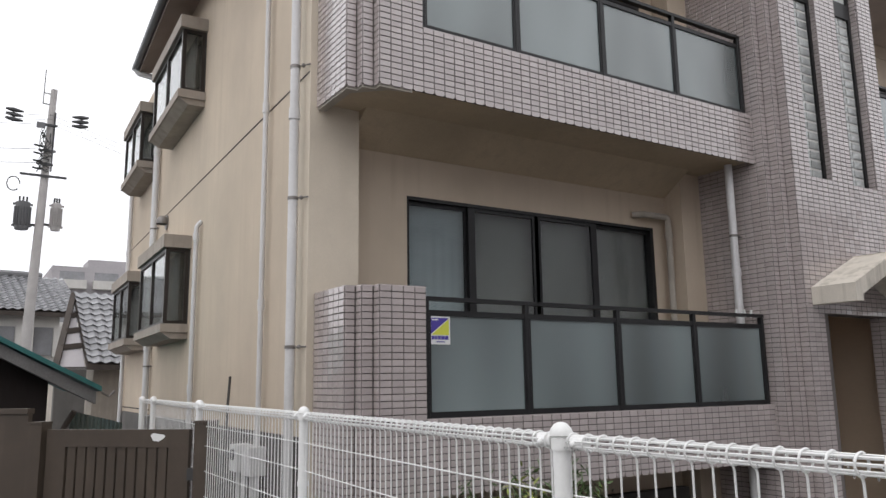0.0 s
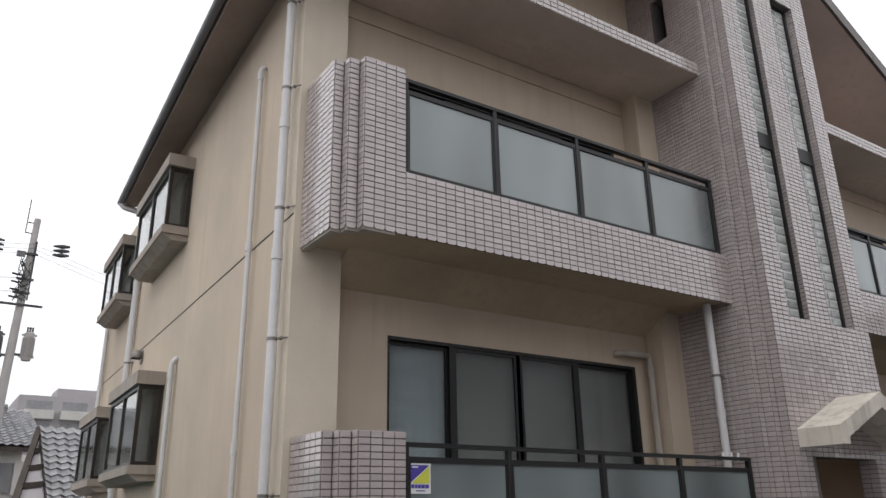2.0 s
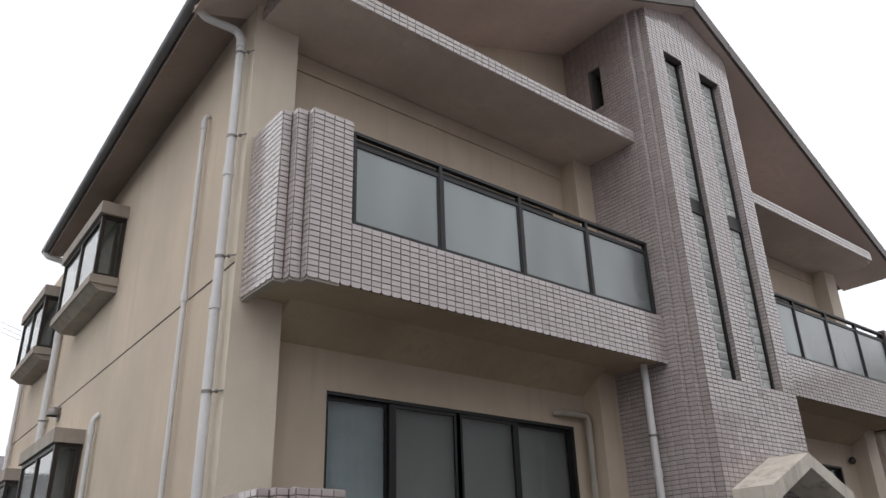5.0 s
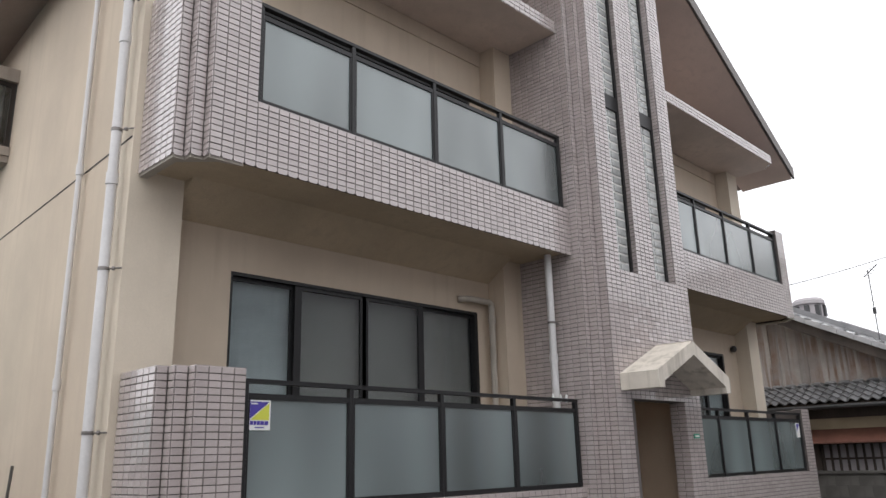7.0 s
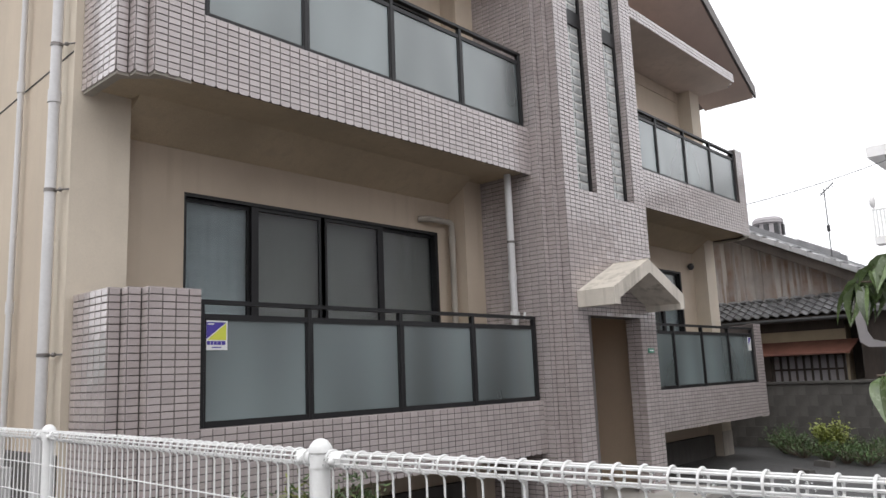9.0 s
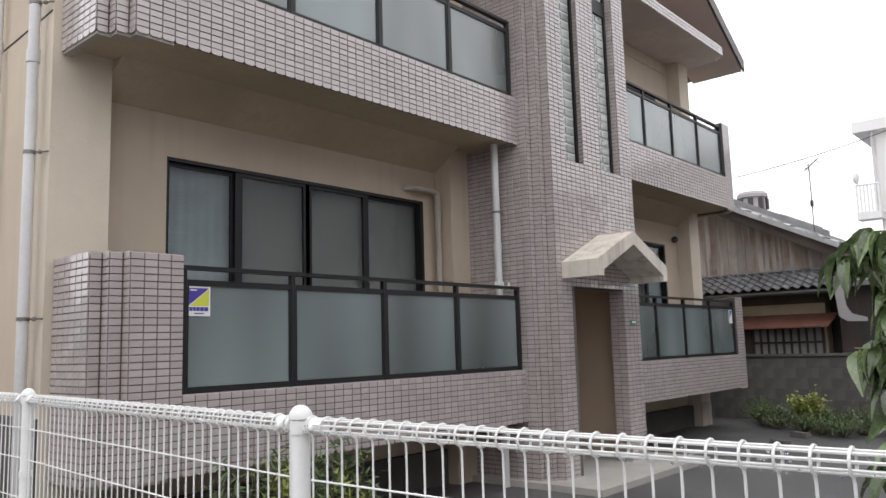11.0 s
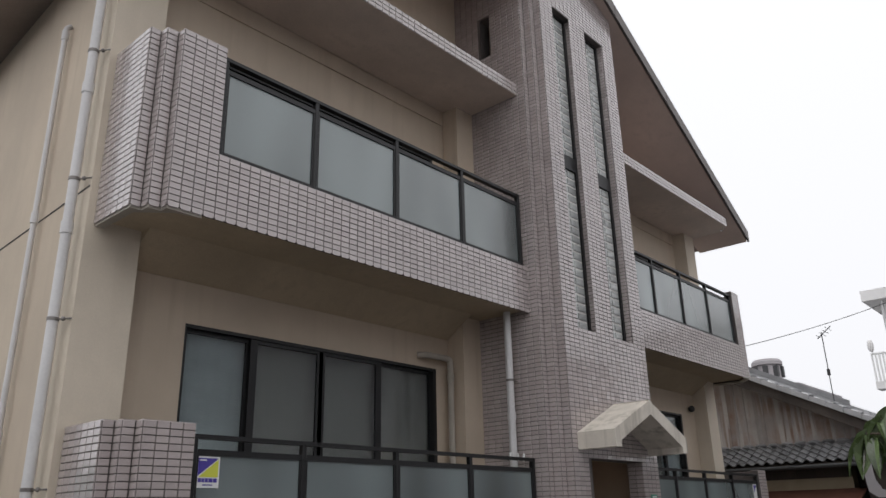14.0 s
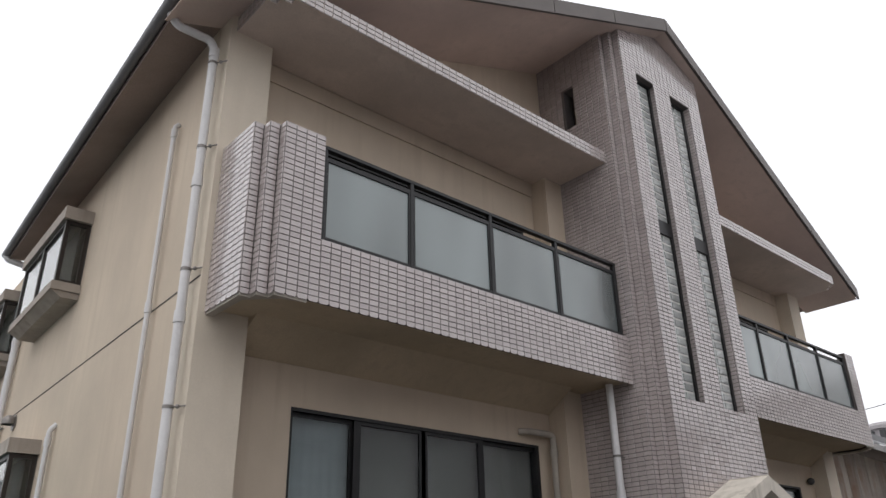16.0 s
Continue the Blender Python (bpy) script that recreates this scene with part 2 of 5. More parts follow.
class Shape:
    """Vertices and faces to which boxes, prisms and tubes are added."""

    def __init__(self):
        self.v, self.f = [], []

    def add(self, verts, faces):
        k = len(self.v)
        self.v += [tuple(p) for p in verts]
        self.f += [tuple(i + k for i in f) for f in faces]
        return self

    def box(self, x0, x1, y0, y1, z0, z1, c=0.0):
        """A box; with c, its edges along the longest side are chamfered by c."""
        if c > 0:
            return self.prism([(x0 + c, y0), (x1 - c, y0), (x1, y0 + c), (x1, y1 - c), (x1 - c, y1), (x0 + c, y1), (x0, y1 - c), (x0, y0 + c)], z0, z1)
        p = [(x0, y0, z0), (x1, y0, z0), (x1, y1, z0), (x0, y1, z0), (x0, y0, z1), (x1, y0, z1), (x1, y1, z1), (x0, y1, z1)]
        return self.add(p, [(3, 2, 1, 0), (4, 5, 6, 7), (0, 1, 5, 4), (1, 2, 6, 5), (2, 3, 7, 6), (3, 0, 4, 7)])

    def prism(self, plan, z0, z1):
        """A plan outline, counter-clockwise, drawn up from z0 to z1 (numbers, or one per corner)."""
        n = len(plan)
        lo = z0 if isinstance(z0, (list, tuple)) else [z0] * n
        hi = z1 if isinstance(z1, (list, tuple)) else [z1] * n
        p = [(x, y, z) for (x, y), z in zip(plan, lo)] + [(x, y, z) for (x, y), z in zip(plan, hi)]
        f = [tuple(reversed(range(n))), tuple(range(n, 2 * n))] + [(i, (i + 1) % n, n + (i + 1) % n, n + i) for i in range(n)]
        return self.add(p, f)

    def slab(self, points, down):
        """A flat polygon in space with a thickness downwards."""
        n = len(points)
        p = list(points) + [(x, y, z - down) for x, y, z in points]
        f = [tuple(range(n)), tuple(reversed(range(n, 2 * n)))] + [(n + i, n + (i + 1) % n, (i + 1) % n, i) for i in range(n)]
        return self.add(p, f)

    def tube(self, path, r, sides=8, closed=False):
        """A round bar along a path; r is one radius, or one per point."""
        path = [Vector(p) for p in path]
        n, k0 = len(path), len(self.v)
        rs = r if isinstance(r, (list, tuple)) else [r] * n
        up = Vector((0.13, 0.31, 0.94)).normalized()
        for i, p in enumerate(path):
            a = path[(i + 1) % n] if closed else path[min(i + 1, n - 1)]
            b = path[i - 1] if closed else path[max(i - 1, 0)]
            t = (a - b).normalized()
            side = t.cross(up)
            if side.length < 0.3:
                side = t.cross(Vector((1, 0, 0)))
            side.normalize()
            other = t.cross(side)
            for j in range(sides):
                w = 2 * math.pi * j / sides
                self.v.append(tuple(p + rs[i] * (math.cos(w) * side + math.sin(w) * other)))
        for i in range(n if closed else n - 1):
            for j in range(sides):
                a, b = k0 + i * sides, k0 + ((i + 1) % n) * sides
                self.f.append((a + j, b + j, b + (j + 1) % sides, a + (j + 1) % sides))
        if not closed:
            self.f.append(tuple(k0 + j for j in range(sides)))
            self.f.append(tuple(k0 + (n - 1) * sides + j for j in reversed(range(sides))))
        return self

    def ball(self, c, rx, ry, rz, rings=6, sides=10, top=1.0, low=-1.0):
        k = len(self.v)
        for i in range(rings + 1):
            a = math.asin(low) + (math.asin(top) - math.asin(low)) * i / rings
            for j in range(sides):
                w = 2 * math.pi * j / sides
                self.v.append((c[0] + rx * math.cos(a) * math.cos(w), c[1] + ry * math.cos(a) * math.sin(w), c[2] + rz * math.sin(a)))
        for i in range(rings):
            for j in range(sides):
                a, b = k + i * sides, k + (i + 1) * sides
                self.f.append((a + j, a + (j + 1) % sides, b + (j + 1) % sides, b + j))
        return self

    def move(self, m):
        self.v = [tuple(m @ Vector(p)) for p in self.v]
        return self

    def mesh(self, name, mat, smooth=False):
        me = bpy.data.meshes.new(name)
        me.from_pydata(self.v, [], self.f)
        me.materials.append(mat)
        bm = bmesh.new()
        bm.from_mesh(me)
        bmesh.ops.recalc_face_normals(bm, faces=bm.faces)
        bm.to_mesh(me)
        bm.free()
        if smooth:
            me.polygons.foreach_set("use_smooth", [True] * len(me.polygons))
            me.set_sharp_from_angle(angle=radians(40))
        me.update()
        return me


def part(name, shape, mat, parent=None, label="", smooth=False):
    ob = new(name, shape.mesh(name, mat, smooth))
    ob.parent = parent
    return tagged(ob, label)


def thing(name, label, category, group="", kind="", at=(0, 0, 0)):
    ob = new(name)
    ob.empty_display_size = 0.2
    ob.location = at
    return tagged(ob, label, category, group, kind)


def structure(name, shape, mat, label="", category="wall", smooth=False):
    return tagged(part(name, shape, mat, None, label, smooth), "", category, "", "structure")


# One glazed tile, face to -y, its lower left back corner at 0: 95 x 45 mm, edges eased.
def tile_mesh(w, h, d, e, name, mat):
    x, z = w / 2, h / 2
    v = [(-x, 0, -z), (x, 0, -z), (x, 0, z), (-x, 0, z), (-x, -d + e, -z), (x, -d + e, -z), (x, -d + e, z), (-x, -d + e, z),
         (-x + e, -d, -z + e), (x - e, -d, -z + e), (x - e, -d, z - e), (-x + e, -d, z - e)]
    f = [(8, 9, 10, 11)] + [(4 + i, 4 + (i + 1) % 4, 8 + (i + 1) % 4, 8 + i) for i in range(4)] + [(i, (i + 1) % 4, 4 + (i + 1) % 4, 4 + i) for i in range(4)]
    me = bpy.data.meshes.new(name)
    me.from_pydata(v, [], f)
    me.materials.append(mat)
    return me, v, f


LAY = random.Random(11)  # the tiles are laid a little unevenly
EDGE_PARTS = []  # (parent, poses) of the rounded tiles along lower edges
TILE_PARTS = []  # (parent, poses, stretch of the plan that is nearest to the walk), laid at the end of the file


def tile_rows(p, q, z0, z1, keep=None, step=0.1, row=0.05):
    """Poses of the tiles on a wall from plan point p to q (its face to the right of p > q), from z0 to z1."""
    p, q = Vector((*p, 0)), Vector((*q, 0))
    run = q - p
    cols, rows = max(1, round(run.length / step)), max(1, round((z1 - z0) / row))
    turn = math.degrees(math.atan2(run.y, run.x))
    out = []
    for i in range(cols):
        at = p + run * (i + 0.5) / cols
        for j in range(rows):
            z = z0 + (z1 - z0) * (j + 0.5) / rows
            if keep is None or keep(at.x, at.y, z):
                out.append(pose(at.x, at.y, z, LAY.gauss(0, 0.35), 0, turn + LAY.gauss(0, 0.45)) @ Matrix.Diagonal((run.length / cols / 0.1, 1, (z1 - z0) / rows / 0.05, 1)))
    return out


# ---- plan of the building ----
GROUND = 0.235
STOREY = 3.14
SIDE_TURN = radians(2.0)
SIDE0 = Vector((0.234, 0.75, 0))
SIDE = Vector((math.sin(SIDE_TURN), math.cos(SIDE_TURN), 0))
OUT = Vector((-math.cos(SIDE_TURN), math.sin(SIDE_TURN), 0))
RIDGE_X, RIDGE_Z, EAVE_Z, SLOPE = 6.24, 9.595, 7.115, 0.38
TOWER_L, TOWER_R = 5.1, 7.405  # the flanks of the stair tower
ROOF_L, ROOF_R = -0.32, 12.76  # the eaves


def side(s, off, z):
    """A point of the west wall: s along it from the front corner, off out of it."""
    p = SIDE0 + s * SIDE + off * OUT
    return (p.x, p.y, z)


def roof_under(x):
    return RIDGE_Z - 0.17 - SLOPE * abs(x - RIDGE_X)

# ---- ground ----
ground = Shape()
ground.add([(-400, -400, GROUND), (400, -400, GROUND), (400, 600, GROUND), (-400, 600, GROUND)], [(0, 1, 2, 3)])
# two unseen pale strips, added to bounce light onto the soffits
structure("road", Shape().box(-10.9, -1.0, -13.9, -0.4, GROUND + 0.001, GROUND + 0.012), BOUNCE, "unseen pale strip on the lane, added to bounce light up", "road")
structure("road", Shape().box(-0.99, 30, -13.9, -7.6, GROUND + 0.001, GROUND + 0.012), BOUNCE, "unseen pale strip before the yard, added to bounce light up", "road")
tagged(part("ground", ground, ASPHALT, None, "damp dark grey asphalt yard and street"), "", "ground", "", "structure")

# ---- walls ----
WALL_TOP = 7.26
west = Shape()
a0, a1 = side(0.252, 0, 0)[:2], side(7.4, 0, 0)[:2]
b0, b1 = side(0.252, -0.2, 0)[:2], side(7.4, -0.2, 0)[:2]
west.prism([a0, b0, b1, a1][::-1], GROUND, WALL_TOP)
c0, c1 = side(7.4, 0, 0)[:2], side(10.2, 0, 0)[:2]
d0, d1 = side(7.4, -0.2, 0)[:2], side(10.2, -0.2, 0)[:2]
west.prism([c0, d0, d1, c1][::-1], GROUND, 7.05)
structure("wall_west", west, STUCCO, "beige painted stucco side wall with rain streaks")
groove = Shape()
g0, g1 = side(0.02, 0.004, 0), side(10.18, 0.004, 0)
g2, g3 = side(10.18, -0.01, 0), side(0.02, -0.01, 0)
groove.prism([g0[:2], g3[:2], g2[:2], g1[:2]][::-1], 4.389, 4.404)
structure("trim", groove, JOINT, "dark joint line along the stucco wall", "trim")
low = Shape()
g0, g1, g2, g3 = side(7.0, 0.004, 0), side(10.18, 0.004, 0), side(10.18, -0.01, 0), side(7.0, -0.01, 0)
low.prism([g0[:2], g3[:2], g2[:2], g1[:2]][::-1], 1.42, 1.44)
structure("trim", low, JOINT, "dark joint line low on the wall", "trim")


def outline_wall(x0, x1, y0, y1, z0, tops, holes):
    """A wall along x with rectangular holes (x0, x1, z0, z1) that go through it; tops(x) gives its upper edge."""
    s = Shape()
    xs = sorted({x0, x1, RIDGE_X, *[h[0] for h in holes], *[h[1] for h in holes]})
    xs = [x for x in xs if x0 <= x <= x1]
    for xa, xb in zip(xs, xs[1:]):
        cuts = sorted((h[2], h[3]) for h in holes if h[0] <= xa + 1e-6 and h[1] >= xb - 1e-6)
        z = z0
        for lo, hi in cuts:
            if lo > z:
                s.box(xa, xb, y0, y1, z, lo)
            z = hi
        s.prism([(xa, y0), (xb, y0), (xb, y1), (xa, y1)], z, [tops(xa), tops(xb), tops(xb), tops(xa)])
    return s


WIN = (1.304, 4.555)
WIN_Z = (1.5, 3.49)
MX = 12.27  # wings mirror about half of this


def mirrored(x):
    return MX - x


TOP2 = 6.22
holes = [(*WIN, *WIN_Z), (*WIN, WIN_Z[0] + STOREY, TOP2)]
structure("wall_front_left", outline_wall(0.42, TOWER_L, 1.0, 1.18, GROUND, lambda x: roof_under(x) + 0.02, holes), STUCCO,
          "beige stucco wall at the back of the balconies")
holes = [(mirrored(WIN[1]), mirrored(WIN[0]), *WIN_Z), (mirrored(WIN[1]), mirrored(WIN[0]), WIN_Z[0] + STOREY, TOP2)]
structure("wall_front_right", outline_wall(TOWER_R, 11.7, 1.0, 1.18, GROUND, lambda x: roof_under(x) + 0.02, holes), STUCCO,
          "beige stucco wall at the back of the balconies")
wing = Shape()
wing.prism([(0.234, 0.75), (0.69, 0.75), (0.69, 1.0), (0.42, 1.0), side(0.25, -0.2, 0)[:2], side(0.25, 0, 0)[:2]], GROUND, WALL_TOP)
structure("wall_wing_left", wing, WING_LIT, "beige stucco end of the side wall, lightened as if lit, beside the balconies")
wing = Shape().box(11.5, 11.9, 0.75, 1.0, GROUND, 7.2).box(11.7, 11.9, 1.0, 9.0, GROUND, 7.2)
structure("wall_wing_right", wing, WING_LIT, "beige stucco end of the far side wall, lightened as if lit")
for x0, x1 in ((4.77, TOWER_L - 0.002), (TOWER_R + 0.002, 7.48)):
    structure("wall_pier", Shape().box(x0, x1, 0.75, 0.998, GROUND, 6.98), STUCCO, "beige stucco pier where the balcony meets the tower")
structure("wall_back", Shape().box(1.5, 11.75, 8.8, 9.0, GROUND, 7.0), STUCCO, "beige stucco wall at the rear")
for x0, x1 in ((0.692, 4.768), (7.482, 11.498)):
    haunch = Shape().add([(x, y, z) for x in (x0, x1) for y, z in ((0.6, 4.121), (0.99, 3.865), (0.998, 3.865), (0.998, 4.121))],
                         [(0, 1, 2, 3), (7, 6, 5, 4), (0, 4, 5, 1), (1, 5, 6, 2), (2, 6, 7, 3), (3, 7, 4, 0)])
    structure("trim", haunch, SOFFIT, "beige haunch where the slab meets the wall, shade put into its colour", "trim")
    structure("trim", Shape().box(x0, x1, 0.982, 0.998, 6.78, 6.98), STUCCO, "beige beam above the balcony window", "trim")
for x0, x1 in ((1.6, TOWER_L), (TOWER_R, 11.7)):
    for z in (1.2, 4.34, 7.0):
        structure("floor", Shape().box(x0, x1, 1.18, 8.8, z - 0.12, z), SOFFIT, "storey floor inside the building", "floor")

# ---- tower ----
T = [(5.1, 1.3), (5.1, -0.13), (5.19, -0.13), (5.19, -0.235), (5.285, -0.235), (5.285, -0.335),
     (7.215, -0.335), (7.215, -0.235), (7.31, -0.235), (7.31, -0.13), (7.405, -0.13), (7.405, 1.3)]
SLOTS = ((5.565, 6.045), (6.425, 6.9))
SLOT_Z = (3.922, 8.46)
DOOR = (5.655, 6.82, GROUND + 0.07, 2.432)
tower = Shape()
xs = sorted([5.285, SLOTS[0][0], DOOR[0], SLOTS[0][1], RIDGE_X, SLOTS[1][0], DOOR[1], SLOTS[1][1], 7.215])
for xa, xb in zip(xs, xs[1:]):
    cuts = []
    if xa >= DOOR[0] and xb <= DOOR[1]:
        cuts.append((0.0, DOOR[3]))
    for s0, s1 in SLOTS:
        if xa >= s0 and xb <= s1:
            cuts.append(SLOT_Z)
    z = GROUND
    for lo, hi in cuts:
        if lo > z:
            tower.box(xa, xb, -0.335, -0.13, z, lo)
        z = hi
    tower.prism([(xa, -0.335), (xb, -0.335), (xb, -0.13), (xa, -0.13)], z, [roof_under(xa), roof_under(xb), roof_under(xb), roof_under(xa)])
for sgn in (0, 1):
    e = (lambda x: x) if sgn == 0 else (lambda x: 12.505 - x)
    for xa, xb, ya in ((5.19, 5.285, -0.235), (5.1, 5.19, -0.13)):
        x0, x1 = sorted((e(xa), e(xb)))
        tower.prism([(x0, ya), (x1, ya), (x1, -0.1), (x0, -0.1)], GROUND, [roof_under(x0), roof_under(x1), roof_under(x1), roof_under(x0)])
    x0, x1 = sorted((e(5.1), e(5.3)))
    top = min(roof_under(x0), roof_under(x1))
    if sgn == 0:
        # a narrow opening in the tower's flank, over the upper canopy
        tower.box(x0, x1, -0.1, 0.33, GROUND, top).box(x0, x1, 0.55, 1.3, GROUND, top)
        tower.box(x0, x1, 0.33, 0.55, GROUND, 7.75).box(x0, x1, 0.33, 0.55, 8.4, top)
    else:
        tower.box(x0, x1, -0.1, 1.3, GROUND, top)
wall_tower = structure("wall_tower", tower, GROUT, "stair tower clad in pale mauve glazed tiles")
hall = Shape()
hall.box(5.32, 7.2, 1.25, 1.3, GROUND, 9.0).box(5.32, 5.36, -0.12, 1.25, GROUND, 2.9).box(7.16, 7.2, -0.12, 1.25, GROUND, 2.9).box(5.32, 7.2, -0.12, 1.25, 2.62, 2.7)
structure("wall_hall", hall, INSIDE, "tan painted walls inside the entrance")

# ---- roof ----
LEFT_FRONT, LEFT_BACK = (ROOF_L, 0.0), (0.1, 8.05)
roof = Shape()
roof.slab([(RIDGE_X, -0.53, RIDGE_Z), (RIDGE_X, 8.9, RIDGE_Z), (LEFT_BACK[0], LEFT_BACK[1], EAVE_Z), (LEFT_FRONT[0], LEFT_FRONT[1], EAVE_Z)][::-1], 0.13)
roof.slab([(RIDGE_X, -0.53, RIDGE_Z), (ROOF_R, 0.0, EAVE_Z), (ROOF_R, 8.9, EAVE_Z), (RIDGE_X, 8.9, RIDGE_Z)][::-1], 0.13)
tagged(part("roof", roof, EAVE, None, "gable roof with a brown-grey underside and deep overhang"), "", "roof", "", "structure")

# boards under the gable, in a lighter tone than the roof's underside
for xe in (ROOF_L, ROOF_R):
    quad = [(RIDGE_X, -0.52, RIDGE_Z - 0.165), (RIDGE_X, 0.995, RIDGE_Z - 0.165), (xe, 0.995, EAVE_Z - 0.165), (xe, 0.01, EAVE_Z - 0.165)]
    structure("trim", Shape().slab(quad if xe > 6 else quad[::-1], 0.012), GABLE, "beige-brown boards below the gable overhang, lighter than the eaves", "trim")


def bar(a, b, w, h, shape, lift=0.0):
    """A rectangular bar from a to b, w wide and h high, its top lifted by lift."""
    a, b = Vector(a), Vector(b)
    t = (b - a).normalized()
    n = Vector((-t.y, t.x, 0)).normalized() * w / 2
    up = Vector((0, 0, 1))
    p = [a - n, a + n, b + n, b - n]
    return shape.add([q + up * (lift - h) for q in p] + [q + up * lift for q in p], [(3, 2, 1, 0), (4, 5, 6, 7), (0, 1, 5, 4), (1, 2, 6, 5), (2, 3, 7, 6), (3, 0, 4, 7)])


def between(a, b, k):
    return tuple(u + (v - u) * k for u, v in zip(a, b))


apex = (RIDGE_X, -0.55, RIDGE_Z)
for end, joints in (((LEFT_FRONT[0], LEFT_FRONT[1] - 0.02, EAVE_Z), (0, 0.18, 0.36, 0.6, 0.8, 1)), ((ROOF_R + 0.02, -0.02, EAVE_Z), (0, 0.14, 0.42, 0.7, 1))):
    for k0, k1 in zip(joints, joints[1:]):
        s = bar(between(apex, end, k0 + 0.001), between(apex, end, k1 - 0.001), 0.035, 0.222, Shape(), 0.035)
        structure("trim", s, PALEWOOD, "brown-grey sheet metal verge board of the roof", "trim")
path = [Vector((LEFT_FRONT[0] - 0.05, LEFT_FRONT[1] + 0.05, EAVE_Z - 0.06)), Vector((LEFT_BACK[0] - 0.05, LEFT_BACK[1], EAVE_Z - 0.06))]
gut = thing("gutter", "dark grey half-round gutter along the roof's eave", "gutter")
half = []
run = (path[1] - path[0])
nrm = Vector((-run.y, run.x, 0)).normalized()
for p in path:
    for j in range(9):
        w = math.pi + math.pi * j / 8
        half.append(p + 0.06 * math.cos(w) * nrm + Vector((0, 0, 0.06 * math.sin(w) + 0.03)))
    for j in range(9):
        w = 2 * math.pi - math.pi * j / 8
        half.append(p + 0.052 * math.cos(w) * nrm + Vector((0, 0, 0.052 * math.sin(w) + 0.03)))
g = Shape().add(half, [(i, (i + 1) % 18, 18 + (i + 1) % 18, 18 + i) for i in range(18)] + [tuple(range(18)), tuple(range(18, 36))])
part("trough", g, GUTTER, gut, smooth=True)

# ---- balconies ----
STEPS = [(0.30, 0.75), (0.30, 0.175), (0.395, 0.175), (0.395, 0.085), (0.50, 0.085), (0.50, 0.0)]
BAND, PILLAR = 0.555, 1.553
POSTS = (0.925, 1.905, 2.955, 3.985, 5.045)
POSTS_RIGHT = (7.47, 8.47, 9.43, 10.42, 11.42)


def flip(pts):
    return [(mirrored(x), y) for x, y in pts][::-1]


def tower_edge(right):
    return TOWER_R if right else TOWER_L


def balcony(z0, right, label):
    ob = thing("balcony", label, "balcony", "balconies of the apartment house")
    inner = [(0.42, 0.75), (0.42, 0.295), (0.515, 0.295), (0.515, 0.205), (0.62, 0.205), (0.62, 0.12)]
    end = tower_edge(right)
    m = flip if right else (lambda p: p)
    xe = mirrored(end) if right else end
    xp = 0.81 if right else 0.9
    # slab with its painted underside, darkened for shade
    x0, x1 = (0.775, 4.785) if right else (0.692, 4.768)
    plan = STEPS + [(xe, 0.0), (xe, 0.75), (x1, 0.75), (x1, 0.98), (x0, 0.98), (x0, 0.75)]
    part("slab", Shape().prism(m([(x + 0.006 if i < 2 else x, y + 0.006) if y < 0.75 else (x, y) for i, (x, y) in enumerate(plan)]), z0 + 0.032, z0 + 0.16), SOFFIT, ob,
         "beige slab, its underside stained and toned for the light there")
    # pillar at the corner and the low parapet
    part("corner_wall", Shape().prism(m(STEPS + [(xp, 0.0), (xp, 0.12)] + inner[::-1]), z0 + 0.16, z0 + PILLAR - 0.004), GROUT, ob)
    part("parapet", Shape().prism(m([(xp + 0.001, 0.0), (xe, 0.0), (xe, 0.12), (xp + 0.001, 0.12)]), z0 + 0.16, z0 + BAND - 0.004), GROUT, ob)
    skirt = Shape().prism(m([(x - 0.001, y - 0.001) for x, y in STEPS] + [(xe, -0.001), (xe, 0.03)] + [(0.53, 0.03), (0.53, 0.115), (0.425, 0.115), (0.425, 0.205), (0.33, 0.205), (0.33, 0.75)]), z0 + 0.001, z0 + 0.158)
    part("skirt", skirt, GROUT, ob)
    lip = [(x + 0.006, y + 0.006) for x, y in STEPS[1:]] + [(0.8, 0.006), (0.8, 0.012), (0.6, 0.055), (0.375, 0.26), (0.375, 0.749), (0.306, 0.749)]
    part("drip_lip", Shape().prism(m(lip), z0 - 0.028, z0), CONCRETE, ob, "stained concrete drip lip under the stepped corner")
    poses, edge = [], []
    walls = list(zip(STEPS, STEPS[1:]))
    for i, (p, q) in enumerate(walls):
        # an open joint is left in the inner corners
        q = (q[0] - 0.014, q[1]) if i in (1, 3) else q
        poses += tile_rows(*(m([p, q])), z0 + 0.038, z0 + PILLAR)
        edge += tile_rows(*(m([p, q])), z0 - 0.012, z0 + 0.038)
    poses += tile_rows(*(m([(0.5, 0), (xp, 0)])), z0 + 0.038, z0 + PILLAR)
    poses += tile_rows(*(m([(xp, 0), (xe, 0)])), z0 + 0.038, z0 + BAND)
    edge += tile_rows(*(m([(0.5, 0), (xp, 0)])), z0 - 0.012, z0 + 0.038)
    edge += tile_rows(*(m([(xp, 0), (xe, 0)])), z0 - 0.012, z0 + 0.038)
    EDGE_PARTS.append((ob, edge))
    # tiles on the tops
    TILE_PARTS.append((ob, poses, (mirrored(0.9) if right else 0.9, 0.0)))
    cap = Shape().prism(m(STEPS + [(xp, 0.0), (xp, 0.12)] + inner[::-1]), z0 + PILLAR - 0.003, z0 + PILLAR + 0.004)
    part("coping", cap, TILE, ob)
    cap = Shape().prism(m([(xp + 0.001, 0.0), (xe, 0.0), (xe, 0.12), (xp + 0.001, 0.12)]), z0 + BAND - 0.003, z0 + BAND + 0.004)
